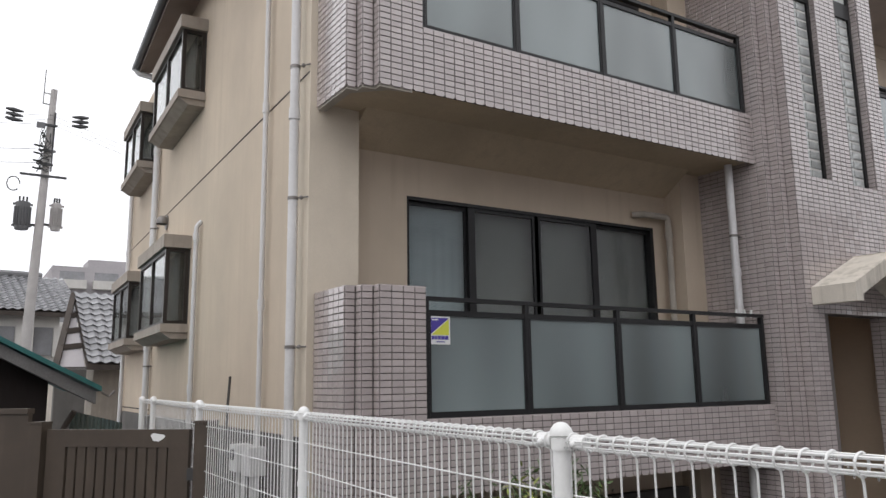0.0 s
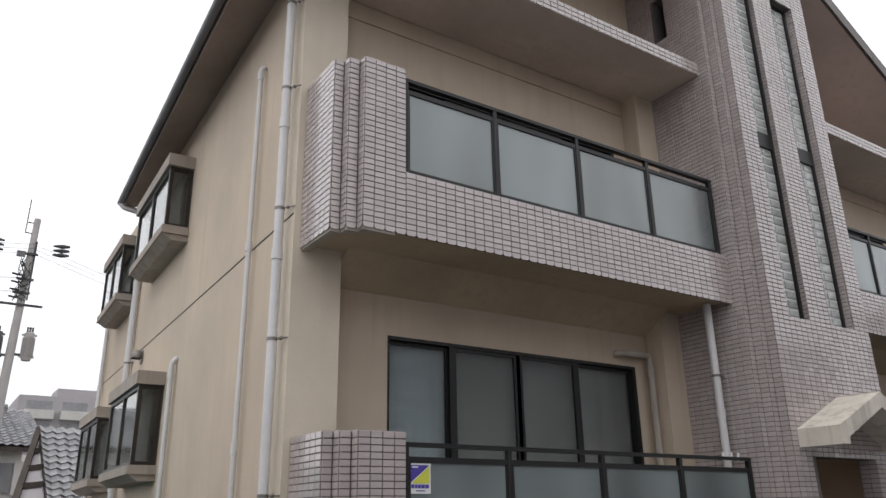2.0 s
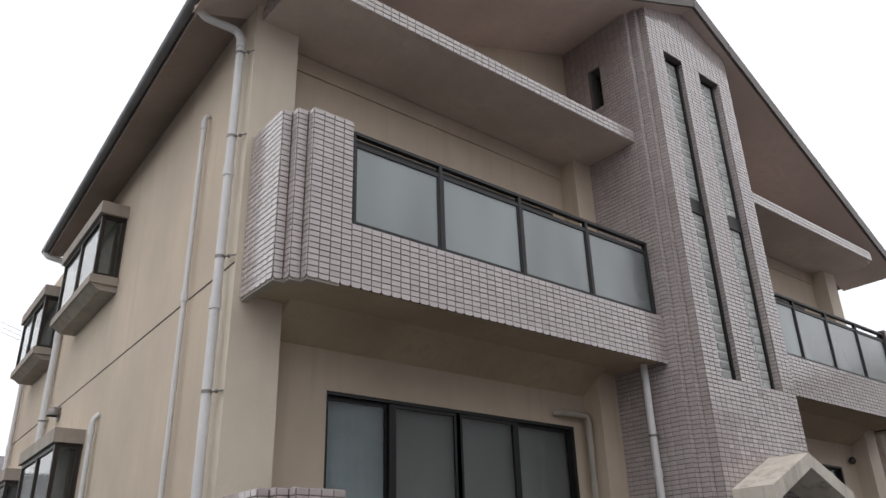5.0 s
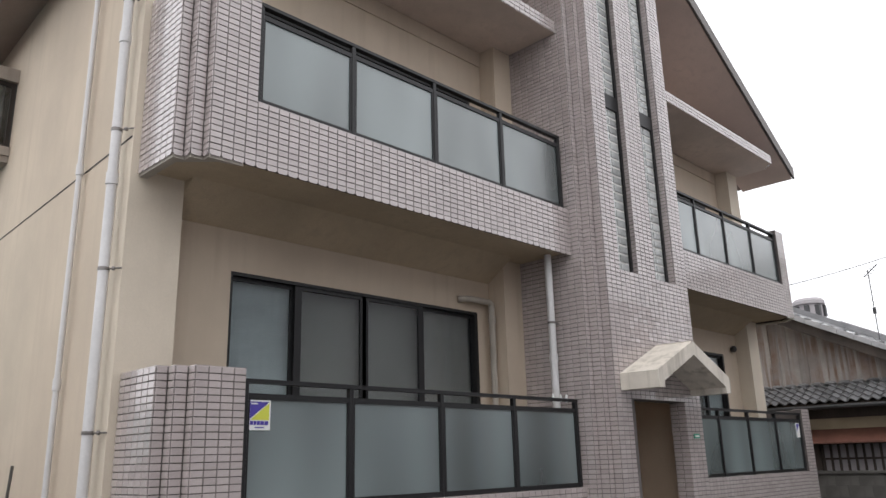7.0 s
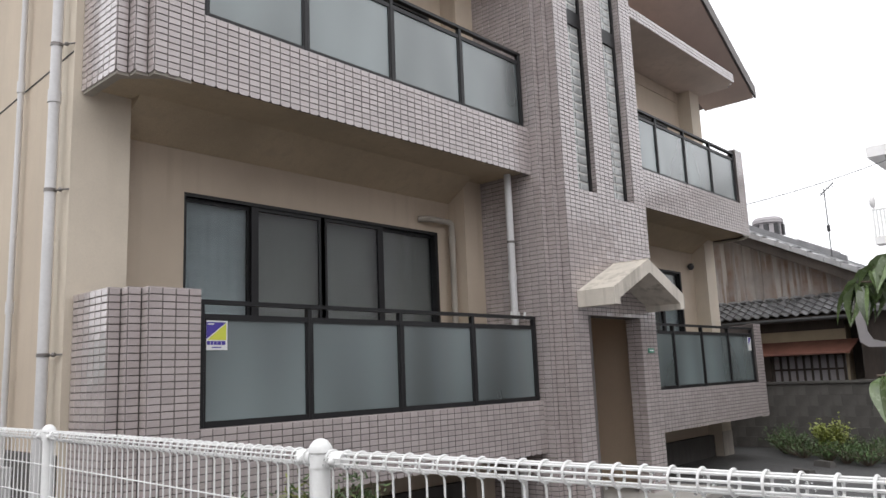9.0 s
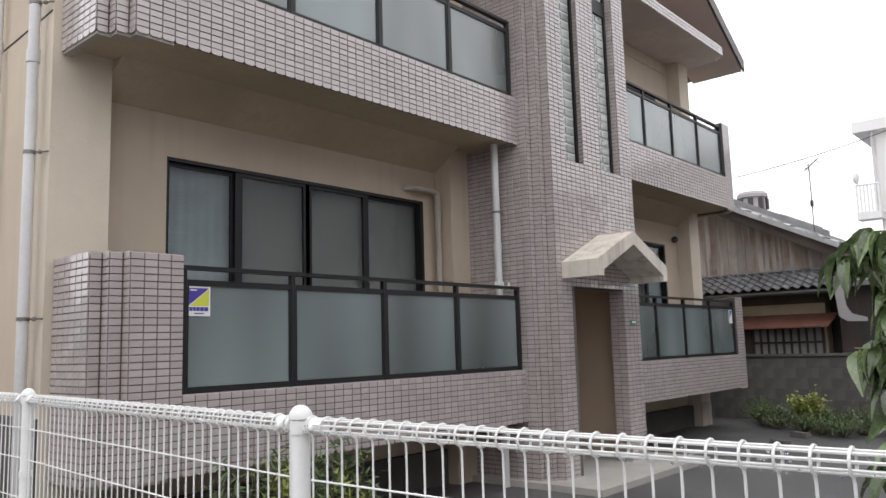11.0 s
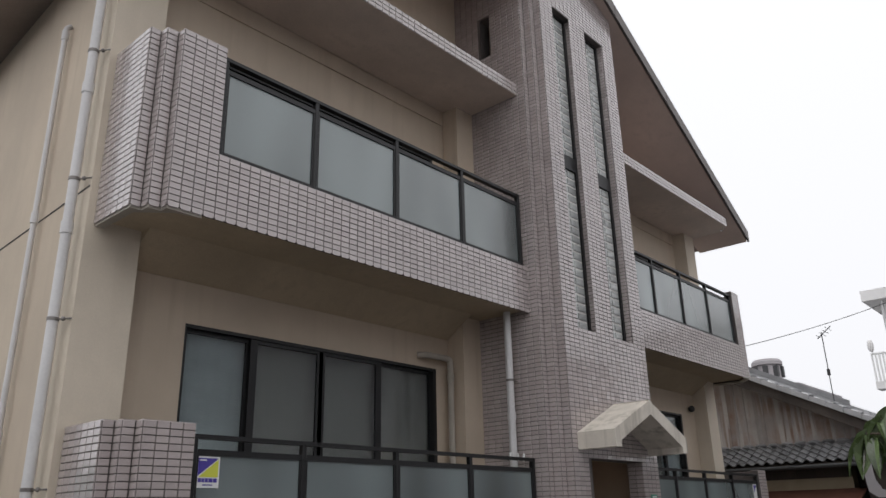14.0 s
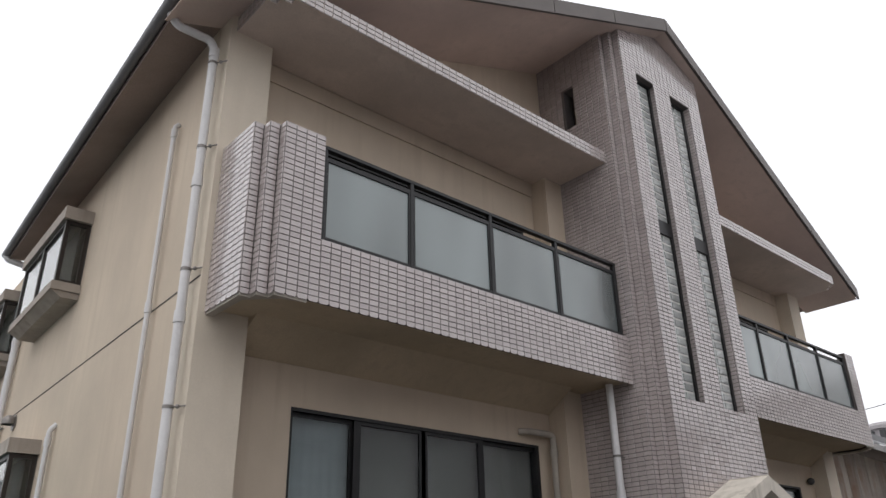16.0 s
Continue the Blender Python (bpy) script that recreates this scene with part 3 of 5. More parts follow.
    part("coping", cap, TILE, ob)
    return ob


def railing(z0, right, label):
    """Black aluminium railing with four frosted panels; z0 is the top of the parapet."""
    ob = thing("balcony_railing", label, "railing", "balcony railings")
    xs = list(POSTS_RIGHT if right else POSTS)
    y = 0.05
    part("top_rail", Shape().box(xs[0] - 0.025, xs[-1] + 0.025, y - 0.03, y + 0.03, z0 + 0.9, z0 + 0.932, 0.006), BLACK, ob)
    part("middle_rail", Shape().box(xs[0] + 0.022, xs[-1] - 0.022, y - 0.018, y + 0.018, z0 + 0.785, z0 + 0.828), BLACK, ob)
    part("bottom_rail", Shape().box(xs[0] + 0.022, xs[-1] - 0.022, y - 0.02, y + 0.02, z0 + 0.006, z0 + 0.05), BLACK, ob)
    for i, x in enumerate(xs):
        part("post", Shape().box(x - 0.021, x + 0.021, y - 0.026, y + 0.026, z0 + 0.004, z0 + 0.901, 0.005), BLACK, ob)
    for xa, xb in zip(xs, xs[1:]):
        part("panel", Shape().box(xa + 0.024, xb - 0.024, y - 0.004, y + 0.004, z0 + 0.045, z0 + 0.79), FROST, ob, "frosted blue-grey glass panel")
        for x in (xa + 0.03, xb - 0.03):
            part("stop", Shape().box(x - 0.009, x + 0.009, y - 0.016, y + 0.016, z0 + 0.05, z0 + 0.785), BLACK, ob)
    return ob


LOW = 0.945
for f in (0, 1):
    z0 = LOW + f * STOREY
    for right in (False, True):
        balcony(z0, right, "tiled balcony with a stepped corner, upper floor" if f else "tiled balcony with a stepped corner, ground floor")
        railing(z0 + BAND, right, "black aluminium balcony railing with frosted glass panels")
# canopies over the upper balconies
for right in (False, True):
    ob = thing("balcony_canopy", "flat concrete canopy with a tiled edge over the upper balcony", "canopy", "canopies over the balconies")
    m = flip if right else (lambda p: p)
    xe = mirrored(TOWER_R) if right else TOWER_L
    z0 = 6.985
    x0, x1 = (0.775, 4.785) if right else (0.692, 4.768)
    part("slab", Shape().prism(m([(x + 0.004, y + 0.004) if y < 0.75 else (x, y) for x, y in STEPS] + [(xe, 0.004), (xe, 0.75), (x1, 0.75), (x1, 0.98), (x0, 0.98), (x0, 0.75)]), z0, z0 + 0.16), CANOPY_SOFFIT_LIT, ob, "beige slab, its underside stained and toned for the light there")
    poses = []
    for p, q in list(zip(STEPS, STEPS[1:])) + [((0.5, 0), (xe, 0))]:
        poses += tile_rows(*(m([p, q])), z0, z0 + 0.17)
    TILE_PARTS.append((ob, poses, (mirrored(0.9) if right else 0.9, 0.0)))
    part("coping", Shape().prism(m(STEPS + [(xe, 0.0), (xe, 0.75)]), z0 + 0.162, z0 + 0.174), TILE, ob)


def tower_keep(x, y, z):
    if z > roof_under(x) + 0.02:
        return False
    if y < -0.3 and DOOR[0] - 0.02 < x < DOOR[1] + 0.02 and z < DOOR[3]:
        return False
    if y < -0.3 and any(s0 < x < s1 for s0, s1 in SLOTS) and SLOT_Z[0] < z < SLOT_Z[1]:
        return False
    if abs(x - 5.1) < 0.01 and 0.33 < y < 0.55 and 7.75 < z < 8.4:
        return False
    return True


poses = []
for p, q in zip(T, T[1:]):
    # an open joint is left in the inner corners of the steps
    if p[1] == q[1] and q[0] < 5.3:
        q = (q[0] - 0.014, q[1])
    if p[1] == q[1] and p[0] > 7.2:
        p = (p[0] + 0.014, p[1])
    poses += tile_rows(p, q, GROUND, 9.42, tower_keep)
poses += tile_rows((DOOR[1], -0.13), (DOOR[1], -0.335), GROUND, DOOR[3])  # reveal of the entrance
for s0, s1 in SLOTS:
    poses += tile_rows((s1, -0.235), (s1, -0.335), SLOT_Z[0], SLOT_Z[1])
TILE_PARTS.append((wall_tower, poses, (5.3, -0.335)))

# slot windows of glass blocks
def pillow(x0, x1, y, z0, z1):
    """The outer face of a glass block, raised in its middle."""
    rings = [(0.0, -0.004), (0.004, -0.012), (0.022, -0.016)]
    v = [(x, y + d, z) for e, d in rings for x, z in ((x0 + e, z0 + e), (x1 - e, z0 + e), (x1 - e, z1 - e), (x0 + e, z1 - e))]
    return Shape().add(v, [(4 * k + i, 4 * k + (i + 1) % 4, 4 * k + 4 + (i + 1) % 4, 4 * k + 4 + i) for k in range(2) for i in range(4)] + [(8, 9, 10, 11)])


for s0, s1 in SLOTS:
    ob = thing("glass_block_window", "tall narrow glass-block window in a black frame", "window", "slot windows of the tower", "structure")
    y = -0.225
    fr = Shape().box(s0, s0 + 0.03, y - 0.03, y + 0.03, SLOT_Z[0], SLOT_Z[1]).box(s1 - 0.055, s1, y - 0.03, y + 0.03, SLOT_Z[0], SLOT_Z[1])
    fr.box(s0 + 0.03, s1 - 0.055, y - 0.03, y + 0.03, SLOT_Z[0], SLOT_Z[0] + 0.03).box(s0 + 0.03, s1 - 0.055, y - 0.03, y + 0.03, SLOT_Z[1] - 0.03, SLOT_Z[1])
    part("frame", fr, BLACK, ob)
    part("spandrel", Shape().box(s0 + 0.03, s1 - 0.055, y - 0.035, y + 0.03, 6.088, 6.284), BLACK, ob, "black metal band between the storeys")
    part("joints", Shape().box(s0 + 0.03, s1 - 0.055, y - 0.004, y + 0.02, SLOT_Z[0] + 0.03, SLOT_Z[1] - 0.03), BLOCKSEAM, ob)
    for lo, hi in ((SLOT_Z[0] + 0.03, 6.088), (6.284, SLOT_Z[1] - 0.03)):
        k = round((hi - lo) / 0.11)
        h = (hi - lo) / k
        w = (s1 - s0 - 0.085) / 2
        for i in range(k):
            for c in (0, 1):
                x = s0 + 0.03 + c * w
                part("glass_block", pillow(x + 0.007, x + w - 0.007, y, lo + i * h + 0.012, lo + (i + 1) * h - 0.012), GLASSBLOCK, ob)

# entrance canopy
ob = thing("entrance_canopy", "cream concrete gabled canopy over the entrance, stained at its edge", "canopy")
for name, sec in (("roof_slab", [(5.39, 2.515), (5.51, 2.515), (5.51, 2.585), (6.239, 2.92), (6.239, 3.08), (5.39, 2.7)]),
                  ("roof_slab", [(6.241, 2.92), (6.98, 2.585), (6.98, 2.515), (7.1, 2.515), (7.1, 2.7), (6.241, 3.08)])):
    n = len(sec)
    can = Shape().add([(x, -0.815, z) for x, z in sec] + [(x, -0.342, z) for x, z in sec],
                      [(i, (i + 1) % n, n + (i + 1) % n, n + i) for i in range(n)] + [tuple(range(n)), tuple(reversed(range(n, 2 * n)))])
    part(name, can, CREAM, ob, "cream concrete slab with a stained lip")
part("ridge_joint", Shape().box(6.225, 6.255, -0.813, -0.342, 3.05, 3.084), CREAM, ob)
structure("floor_porch", Shape().box(5.0, 7.7, -0.95, 1.25, GROUND + 0.001, GROUND + 0.07), PORCH, "pale concrete porch slab at the entrance", "floor")

# ---- balcony windows ----
GLASS = material("window_glass", (0.85, 0.9, 0.9), 0.04, vary=0.02, bump=0.01, transmission=1.0)
UNLIT_SHEET = material("unlit_room_sheet", (0.05, 0.048, 0.045), 0.9, vary=0.1, bump=0)


def sliding_window(name, x0, x1, z0, z1, flipped):
    ob = thing(name, "wide black-framed sliding window with drawn grey curtains", "window", "balcony windows", "structure")
    y = 1.05
    w = x1 - x0
    part("window_frame", Shape().box(x0, x1, y - 0.05, y + 0.05, z1 - 0.032, z1).box(x0, x1, y - 0.05, y + 0.05, z0, z0 + 0.04)
         .box(x0, x0 + 0.018, y - 0.05, y + 0.05, z0 + 0.04, z1 - 0.032).box(x1 - 0.05, x1, y - 0.05, y + 0.05, z0 + 0.04, z1 - 0.032), BLACK, ob)
    cuts = [0.0, 0.222, 0.475, 0.725, 1.0]
    if flipped:
        cuts = [1 - c for c in cuts][::-1]
    for i, (a, b) in enumerate(zip(cuts, cuts[1:])):
        xa, xb = x0 + a * w, x0 + b * w
        yy = y - 0.02 if i in (1, 2) else y + 0.015
        sash = thing("sash", "", "")
        sash.parent = ob
        m = 0.052
        part("sash_frame", Shape().box(xa - 0.025, xa + m, yy - 0.014, yy + 0.014, z0 + 0.04, z1 - 0.032).box(xb - m, xb + 0.025, yy - 0.014, yy + 0.014, z0 + 0.04, z1 - 0.032)
             .box(xa + m, xb - m, yy - 0.014, yy + 0.014, z0 + 0.04, z0 + 0.1).box(xa + m, xb - m, yy - 0.014, yy + 0.014, z1 - 0.068, z1 - 0.032), BLACK, sash)
        pane = part("pane", Shape().box(xa + m, xb - m, yy - 0.003, yy + 0.003, z0 + 0.1, z1 - 0.068), GLASS, sash)
        pane.visible_shadow = False
        pale = (i == 0) != flipped and (i in (0, 3))
        # curtain in shallow folds behind the glass
        folds = Shape()
        k = 40
        top = [(xa + 0.0 + (xb - xa) * j / k, y + 0.075 + 0.012 * math.sin(j * 1.1 + i) * (0.12 if not pale else 0.2)) for j in range(k + 1)]
        folds.add([(px, py, z0 + 0.05) for px, py in top] + [(px, py, z1 - 0.05) for px, py in top], [(j, j + 1, k + 2 + j, k + 1 + j) for j in range(k)])
        part("curtain", folds, CURTAIN if pale else BLIND, sash, "pale grey-green curtain" if pale else "dark grey curtain", True)
    return ob


sliding_window("window_1", *WIN, *WIN_Z, False)
sliding_window("window_2", *WIN, WIN_Z[0] + STOREY, TOP2, False)
sliding_window("window_3", mirrored(WIN[1]), mirrored(WIN[0]), *WIN_Z, True)
sliding_window("window_4", mirrored(WIN[1]), mirrored(WIN[0]), WIN_Z[0] + STOREY, TOP2, True)

# ---- bay windows on the west wall ----


def bay(s0, s1, zb, zt, label):
    """A box bay: slab below, slab above, bronze frame with glass on three sides. zb: top of the lower slab, zt: top of the upper."""
    ob = thing("bay_window", label, "bay window", "bay windows of the side wall")
    out = 0.35

    def block(a, b, o0, o1, z0, z1, o_low=None):
        low = o1 if o_low is None else o_low
        p = [side(a, o0, z0), side(b, o0, z0), side(b, low, z0), side(a, low, z0), side(a, o0, z1), side(b, o0, z1), side(b, o1, z1), side(a, o1, z1)]
        return Shape().add(p, [(0, 1, 2, 3), (4, 5, 6, 7), (0, 1, 5, 4), (1, 2, 6, 5), (2, 3, 7, 6), (3, 0, 4, 7)])

    part("sill_slab", block(s0, s1, 0.0, out, zb - 0.11, zb), BAYSLAB, ob, "weathered beige concrete sill slab")
    part("sill_underside", block(s0 + 0.03, s1 - 0.03, 0.0, out - 0.02, zb - 0.19, zb - 0.111, out - 0.14), BAYSLAB, ob)
    part("top_slab", block(s0, s1, 0.0, out, zt - 0.17, zt), BAYSLAB, ob, "weathered beige concrete hood")
    z0, z1, d = zb + 0.005, zt - 0.175, 0.31
    e0, e1 = s0 + 0.05, s1 - 0.05
    mid = (e0 + e1) / 2
    # flat dark sheet on the wall stands in for an unlit room
    part("back", block(e0, e1, 0.004, 0.02, z0, z1), UNLIT_SHEET, ob)
    for a in (e0, mid - 0.03, e1 - 0.06):
        part("mullion", block(a, a + 0.06, d - 0.05, d, z0, z1), BRONZE, ob)
    for a in (e0, e1 - 0.04):
        part("mullion", block(a, a + 0.04, 0.02, 0.06, z0, z1), BRONZE, ob)
        part("side_rail", block(a, a + 0.04, 0.06, d - 0.05, z1 - 0.05, z1), BRONZE, ob)
        part("side_rail", block(a, a + 0.04, 0.06, d - 0.05, z0, z0 + 0.04), BRONZE, ob)
        pane = part("pane", block(a + 0.015, a + 0.021, 0.06, d - 0.05, z0 + 0.04, z1 - 0.05), GLASS, ob)
        pane.visible_shadow = False
    for a, b in ((e0 + 0.06, mid - 0.03), (mid + 0.03, e1 - 0.06)):
        part("front_rail", block(a, b, d - 0.05, d, z1 - 0.05, z1), BRONZE, ob)
        part("front_rail", block(a, b, d - 0.05, d, z0, z0 + 0.04), BRONZE, ob)
        pane = part("pane", block(a, b, d - 0.028, d - 0.022, z0 + 0.04, z1 - 0.05), GLASS, ob)
        pane.visible_shadow = False
    # second dark sheet, nearer the glass
    part("blind", block(e0 + 0.1, e1 - 0.1, 0.1, 0.11, z0 + 0.02, z1 - 0.02), BAYSHEET, ob, "dark grey sheet behind the glass")
    return ob


bay(4.4, 6.52, 2.575, 3.74, "bronze-framed bay window between concrete slabs, lower floor")
bay(3.93, 6.1, 5.573, 6.6, "bronze-framed bay window between concrete slabs, upper floor")
bay(7.56, 9.5, 2.57, 3.68, "bronze-framed bay window between concrete slabs, rear lower floor")
bay(7.18, 9.05, 5.475, 6.5, "bronze-framed bay window between concrete slabs, rear upper floor")

# ---- rain pipes and other pipes ----


def bent(points, r=0.06, k=5):
    """A path with its corners rounded."""
    pts = [Vector(p) for p in points]
    out = [pts[0]]
    for a, b, c in zip(pts, pts[1:], pts[2:]):
        u, w = (a - b), (c - b)
        d = min(r, u.length / 2.2, w.length / 2.2)
        p, q = b + u.normalized() * d, b + w.normalized() * d
        out += [(1 - t) ** 2 * p + 2 * t * (1 - t) * b + t * t * q for t in (i / k for i in range(k + 1))]
    return out + [pts[-1]]


def downpipe(path, r, collars, clamps, label, mat=PVC):
    ob = thing("downpipe", label, "downpipe", "rain pipes of the house")
    part("pipe", Shape().tube(bent(path), r, 14), mat, ob, "", True)
    for p, h in collars:
        part("collar", Shape().tube([(p[0], p[1], p[2] - h / 2), (p[0], p[1], p[2] + h / 2)], r + 0.008, 14), mat, ob, "", True)
    for p, q in clamps:
        clamp = part("clamp", Shape().tube([(p[0], p[1], p[2] - 0.013), (p[0], p[1], p[2] + 0.013)], r + 0.005, 14), STEEL, ob, "steel pipe clamp", True)
        d = (Vector(q) - Vector(p)).normalized()
        part("clamp_arm", Shape().tube([Vector(p) + d * r, Vector(q)], 0.007, 6).ball(tuple(Vector(p) + d * (r + 0.045)), 0.018, 0.018, 0.018), STEEL, ob)
    return ob


def west_pipe(s, off, r, z0, z1, collars, clamps, label, head=None):
    p = lambda z: side(s, off, z)
    path = [p(z0), p(z1)] + [side(*h) for h in (head or [])]
    return downpipe(path, r, [(p(z), 0.1) for z in collars], [(p(z), side(s - 0.13, 0.0, z)) for z in clamps], label)


west_pipe(0.13, 0.09, 0.04, GROUND, 6.76, (4.04, 5.3, 6.72), (2.07, 3.3, 4.46, 5.66, 6.6), "thick grey plastic rain pipe clamped to the corner of the wall",
          [(0.15, 0.13, 6.87), (0.2, 0.45, 6.92), (0.22, 0.52, 7.04)])
west_pipe(1.05, 0.06, 0.025, GROUND, 6.38, (2.5, 4.4, 6.3), (), "thin grey plastic pipe running up the stucco wall", [(1.05, 0.02, 6.42)])
west_pipe(3.87, 0.06, 0.03, GROUND, 3.68, (3.63, 1.75), (), "thin grey plastic pipe beside the bay window", [(3.87, 0.06, 3.76), (3.85, 0.0, 3.83)])
west_pipe(7.0, 0.07, 0.05, GROUND, 6.78, (5.6, 2.4), (4.3, 2.1), "grey plastic rain pipe at the end of the eave", [(7.1, 0.14, 6.9), (7.2, 0.4, 6.98), (7.22, 0.44, 7.06)])
west_pipe(9.7, 0.06, 0.04, GROUND, 6.6, (4.3,), (), "thin grey plastic pipe at the rear corner")
downpipe([(4.95, 0.22, GROUND), (4.95, 0.22, 4.1)], 0.042, [((4.95, 0.22, 1.2), 0.08), ((4.95, 0.22, 2.9), 0.08)], [((4.95, 0.22, 3.3), (5.1, 0.22, 3.3))],
         "pale grey plastic rain pipe below the balcony")
downpipe([(4.22, 0.985, 3.61), (4.3, 0.9, 3.61), (4.7, 0.9, 3.61), (4.7, 0.9, 1.25)], 0.036, [((4.7, 0.9, 3.4), 0.07)], [], "grey duct of an air conditioner on the balcony wall", CONCRETE)
hood = thing("vent_hood", "small dark metal vent hood on the stucco wall", "vent")
part("hood", Shape().ball(side(6.2, 0.07, 4.26), 0.1, 0.1, 0.1, 5, 12, 1.0, -0.3), STEEL, hood, "", True)
part("flange", Shape().tube([side(6.2, 0.0, 4.26), side(6.2, 0.02, 4.26)], 0.11, 14), STEEL, hood)
lamp = thing("wall_lamp", "small dark round lamp on the wall over the far balcony", "lamp")
part("lamp_body", Shape().ball((11.25, 0.93, 3.6), 0.06, 0.06, 0.06), DARKMETAL, lamp, "", True)

# ---- signs ----
def flat(x0, x1, y, z0, z1):
    return Shape().add([(x0, y, z0), (x1, y, z0), (x1, y, z1), (x0, y, z1)], [(0, 1, 2, 3)])


sign = thing("security_sticker", "white sticker with a violet and yellow square on the glass", "sticker")
part("backing", Shape().box(0.953, 1.143, 0.038, 0.045, 2.062, 2.28, 0.002), SIGN_WHITE, sign)
part("violet_half", Shape().add([(0.966, 0.036, 2.268), (1.13, 0.036, 2.268), (0.966, 0.036, 2.142)], [(0, 1, 2)]), SIGN_BLUE, sign)
part("yellow_half", Shape().add([(1.13, 0.036, 2.262), (1.13, 0.036, 2.136), (0.972, 0.036, 2.136)], [(0, 1, 2)]), SIGN_YELLOW, sign)
for x0, x1 in ((0.97, 0.996), (1.0, 1.022), (1.026, 1.052), (1.056, 1.088), (1.092, 1.124)):
    part("word_bar", flat(x0, x1, 0.036, 2.1, 2.128), SIGN_BLUE, sign)
part("small_bar", flat(1.01, 1.09, 0.036, 2.078, 2.086), SIGN_BLUE, sign)
part("pale_bar", flat(0.975, 1.03, 0.035, 2.248, 2.258), SIGN_WHITE, sign)
sign = thing("security_sticker", "small white and violet sticker on the far balcony glass", "sticker")
part("backing", Shape().box(11.25, 11.395, 0.038, 0.045, 2.04, 2.27), SIGN_WHITE, sign)
part("violet_half", Shape().add([(11.26, 0.036, 2.255), (11.385, 0.036, 2.255), (11.26, 0.036, 2.13)], [(0, 1, 2)]), SIGN_BLUE, sign)
plate = thing("name_plate", "small green plate on the tiled pier beside the entrance", "plate")
part("plate", Shape().box(6.94, 7.08, -0.357, -0.345, 2.0, 2.055), SIGN_GREEN, plate)
part("bar", Shape().box(6.96, 7.06, -0.36, -0.357, 2.02, 2.035), SIGN_WHITE, plate)

for x, tilt in ((4.66, 8), (4.8, -12), (4.9, 15)):
    peg = thing("clothes_peg", "small pale plastic clothes peg on the balcony rail", "clothes peg", "pegs on the rail")
    for dx in (-0.006, 0.006):
        part("prong", Shape().box(dx - 0.005, dx + 0.005, -0.007, 0.007, -0.035, 0.045).move(pose(x, 0.05, LOW + BAND + 0.932, 0, tilt, 0)), SIGN_WHITE, peg)

# ---- white mesh fence ----
FENCE = [(-0.64, 2.54, 0.026), (-0.585, 2.33, 0.026), (-0.66, 0.48, 0.0145), (-0.67, -1.46, 0.0), (-0.83, -3.54, 0.0), (-0.8, -5.54, 0.0), (-0.77, -7.54, 0.0)]
FENCE = [Vector(p) for p in FENCE]  # plan of the posts, and how far each stands higher than the nearest
STATIONS = [0.0]
for p, q in zip(FENCE, FENCE[1:]):
    STATIONS.append(STATIONS[-1] + (q - p).xy.length)
TOPZ = 1.617
fence = thing("mesh_fence", "white painted steel mesh fence with a rolled top, wet with rain", "fence")


def fence_at(d, off=0.0, z=0.0):
    """A point of the fence, d along it, off out of its plane."""
    i = max(k for k in range(len(FENCE) - 1) if k == 0 or STATIONS[k] <= d)
    p, q = FENCE[i], FENCE[i + 1]
    k = (d - STATIONS[i]) / (STATIONS[i + 1] - STATIONS[i])
    t = (q - p).xy.normalized()
    at = p.lerp(q, k)
    return Vector((at.x + off * t.y, at.y - off * t.x, z + at.z))


for d in STATIONS:
    base = fence_at(d)
    x, y, h = base.x, base.y, base.z
    post = part("fence_post", Shape().tube([(x, y, GROUND), (x, y, h + TOPZ + 0.015)], 0.0228, 18), WHITE, fence, "", True)
    cap = [(x, y, h + TOPZ + 0.012), (x, y, h + TOPZ + 0.014), (x, y, h + TOPZ + 0.022), (x, y, h + TOPZ + 0.032), (x, y, h + TOPZ + 0.041), (x, y, h + TOPZ + 0.045), (x, y, h + TOPZ + 0.046)]
    part("cap", Shape().tube(cap, [0.026, 0.029, 0.029, 0.025, 0.017, 0.01, 0.004], 18), WHITE, post, "", True)
    part("band", Shape().tube([(x, y, h + 1.29), (x, y, h + 1.315)], 0.0262, 18), WHITE, post, "", True)
    part("band", Shape().tube([(x, y, h + TOPZ - 0.022), (x, y, h + TOPZ + 0.008)], 0.0262, 18), WHITE, post, "", True)
    for sgn in (-1, 1):
        if not STATIONS[0] < d < STATIONS[-1] or (sgn < 0 and d < 0.5):
            continue
        side_arm = part("bracket", Shape().tube([fence_at(d + sgn * 0.034, 0, TOPZ), fence_at(d + sgn * 0.04, 0, TOPZ), fence_at(d + sgn * 0.085, 0, TOPZ), fence_at(d + sgn * 0.09, 0, TOPZ)],
                                                [0.015, 0.0185, 0.0185, 0.015], 12), WHITE, post, "", True)
        part("bolt", Shape().ball(tuple(fence_at(d + sgn * 0.062, 0.021, TOPZ - 0.004)), 0.008, 0.008, 0.008), WHITE, side_arm, "", True)
ROLL, DEEP = 0.0165, 0.018
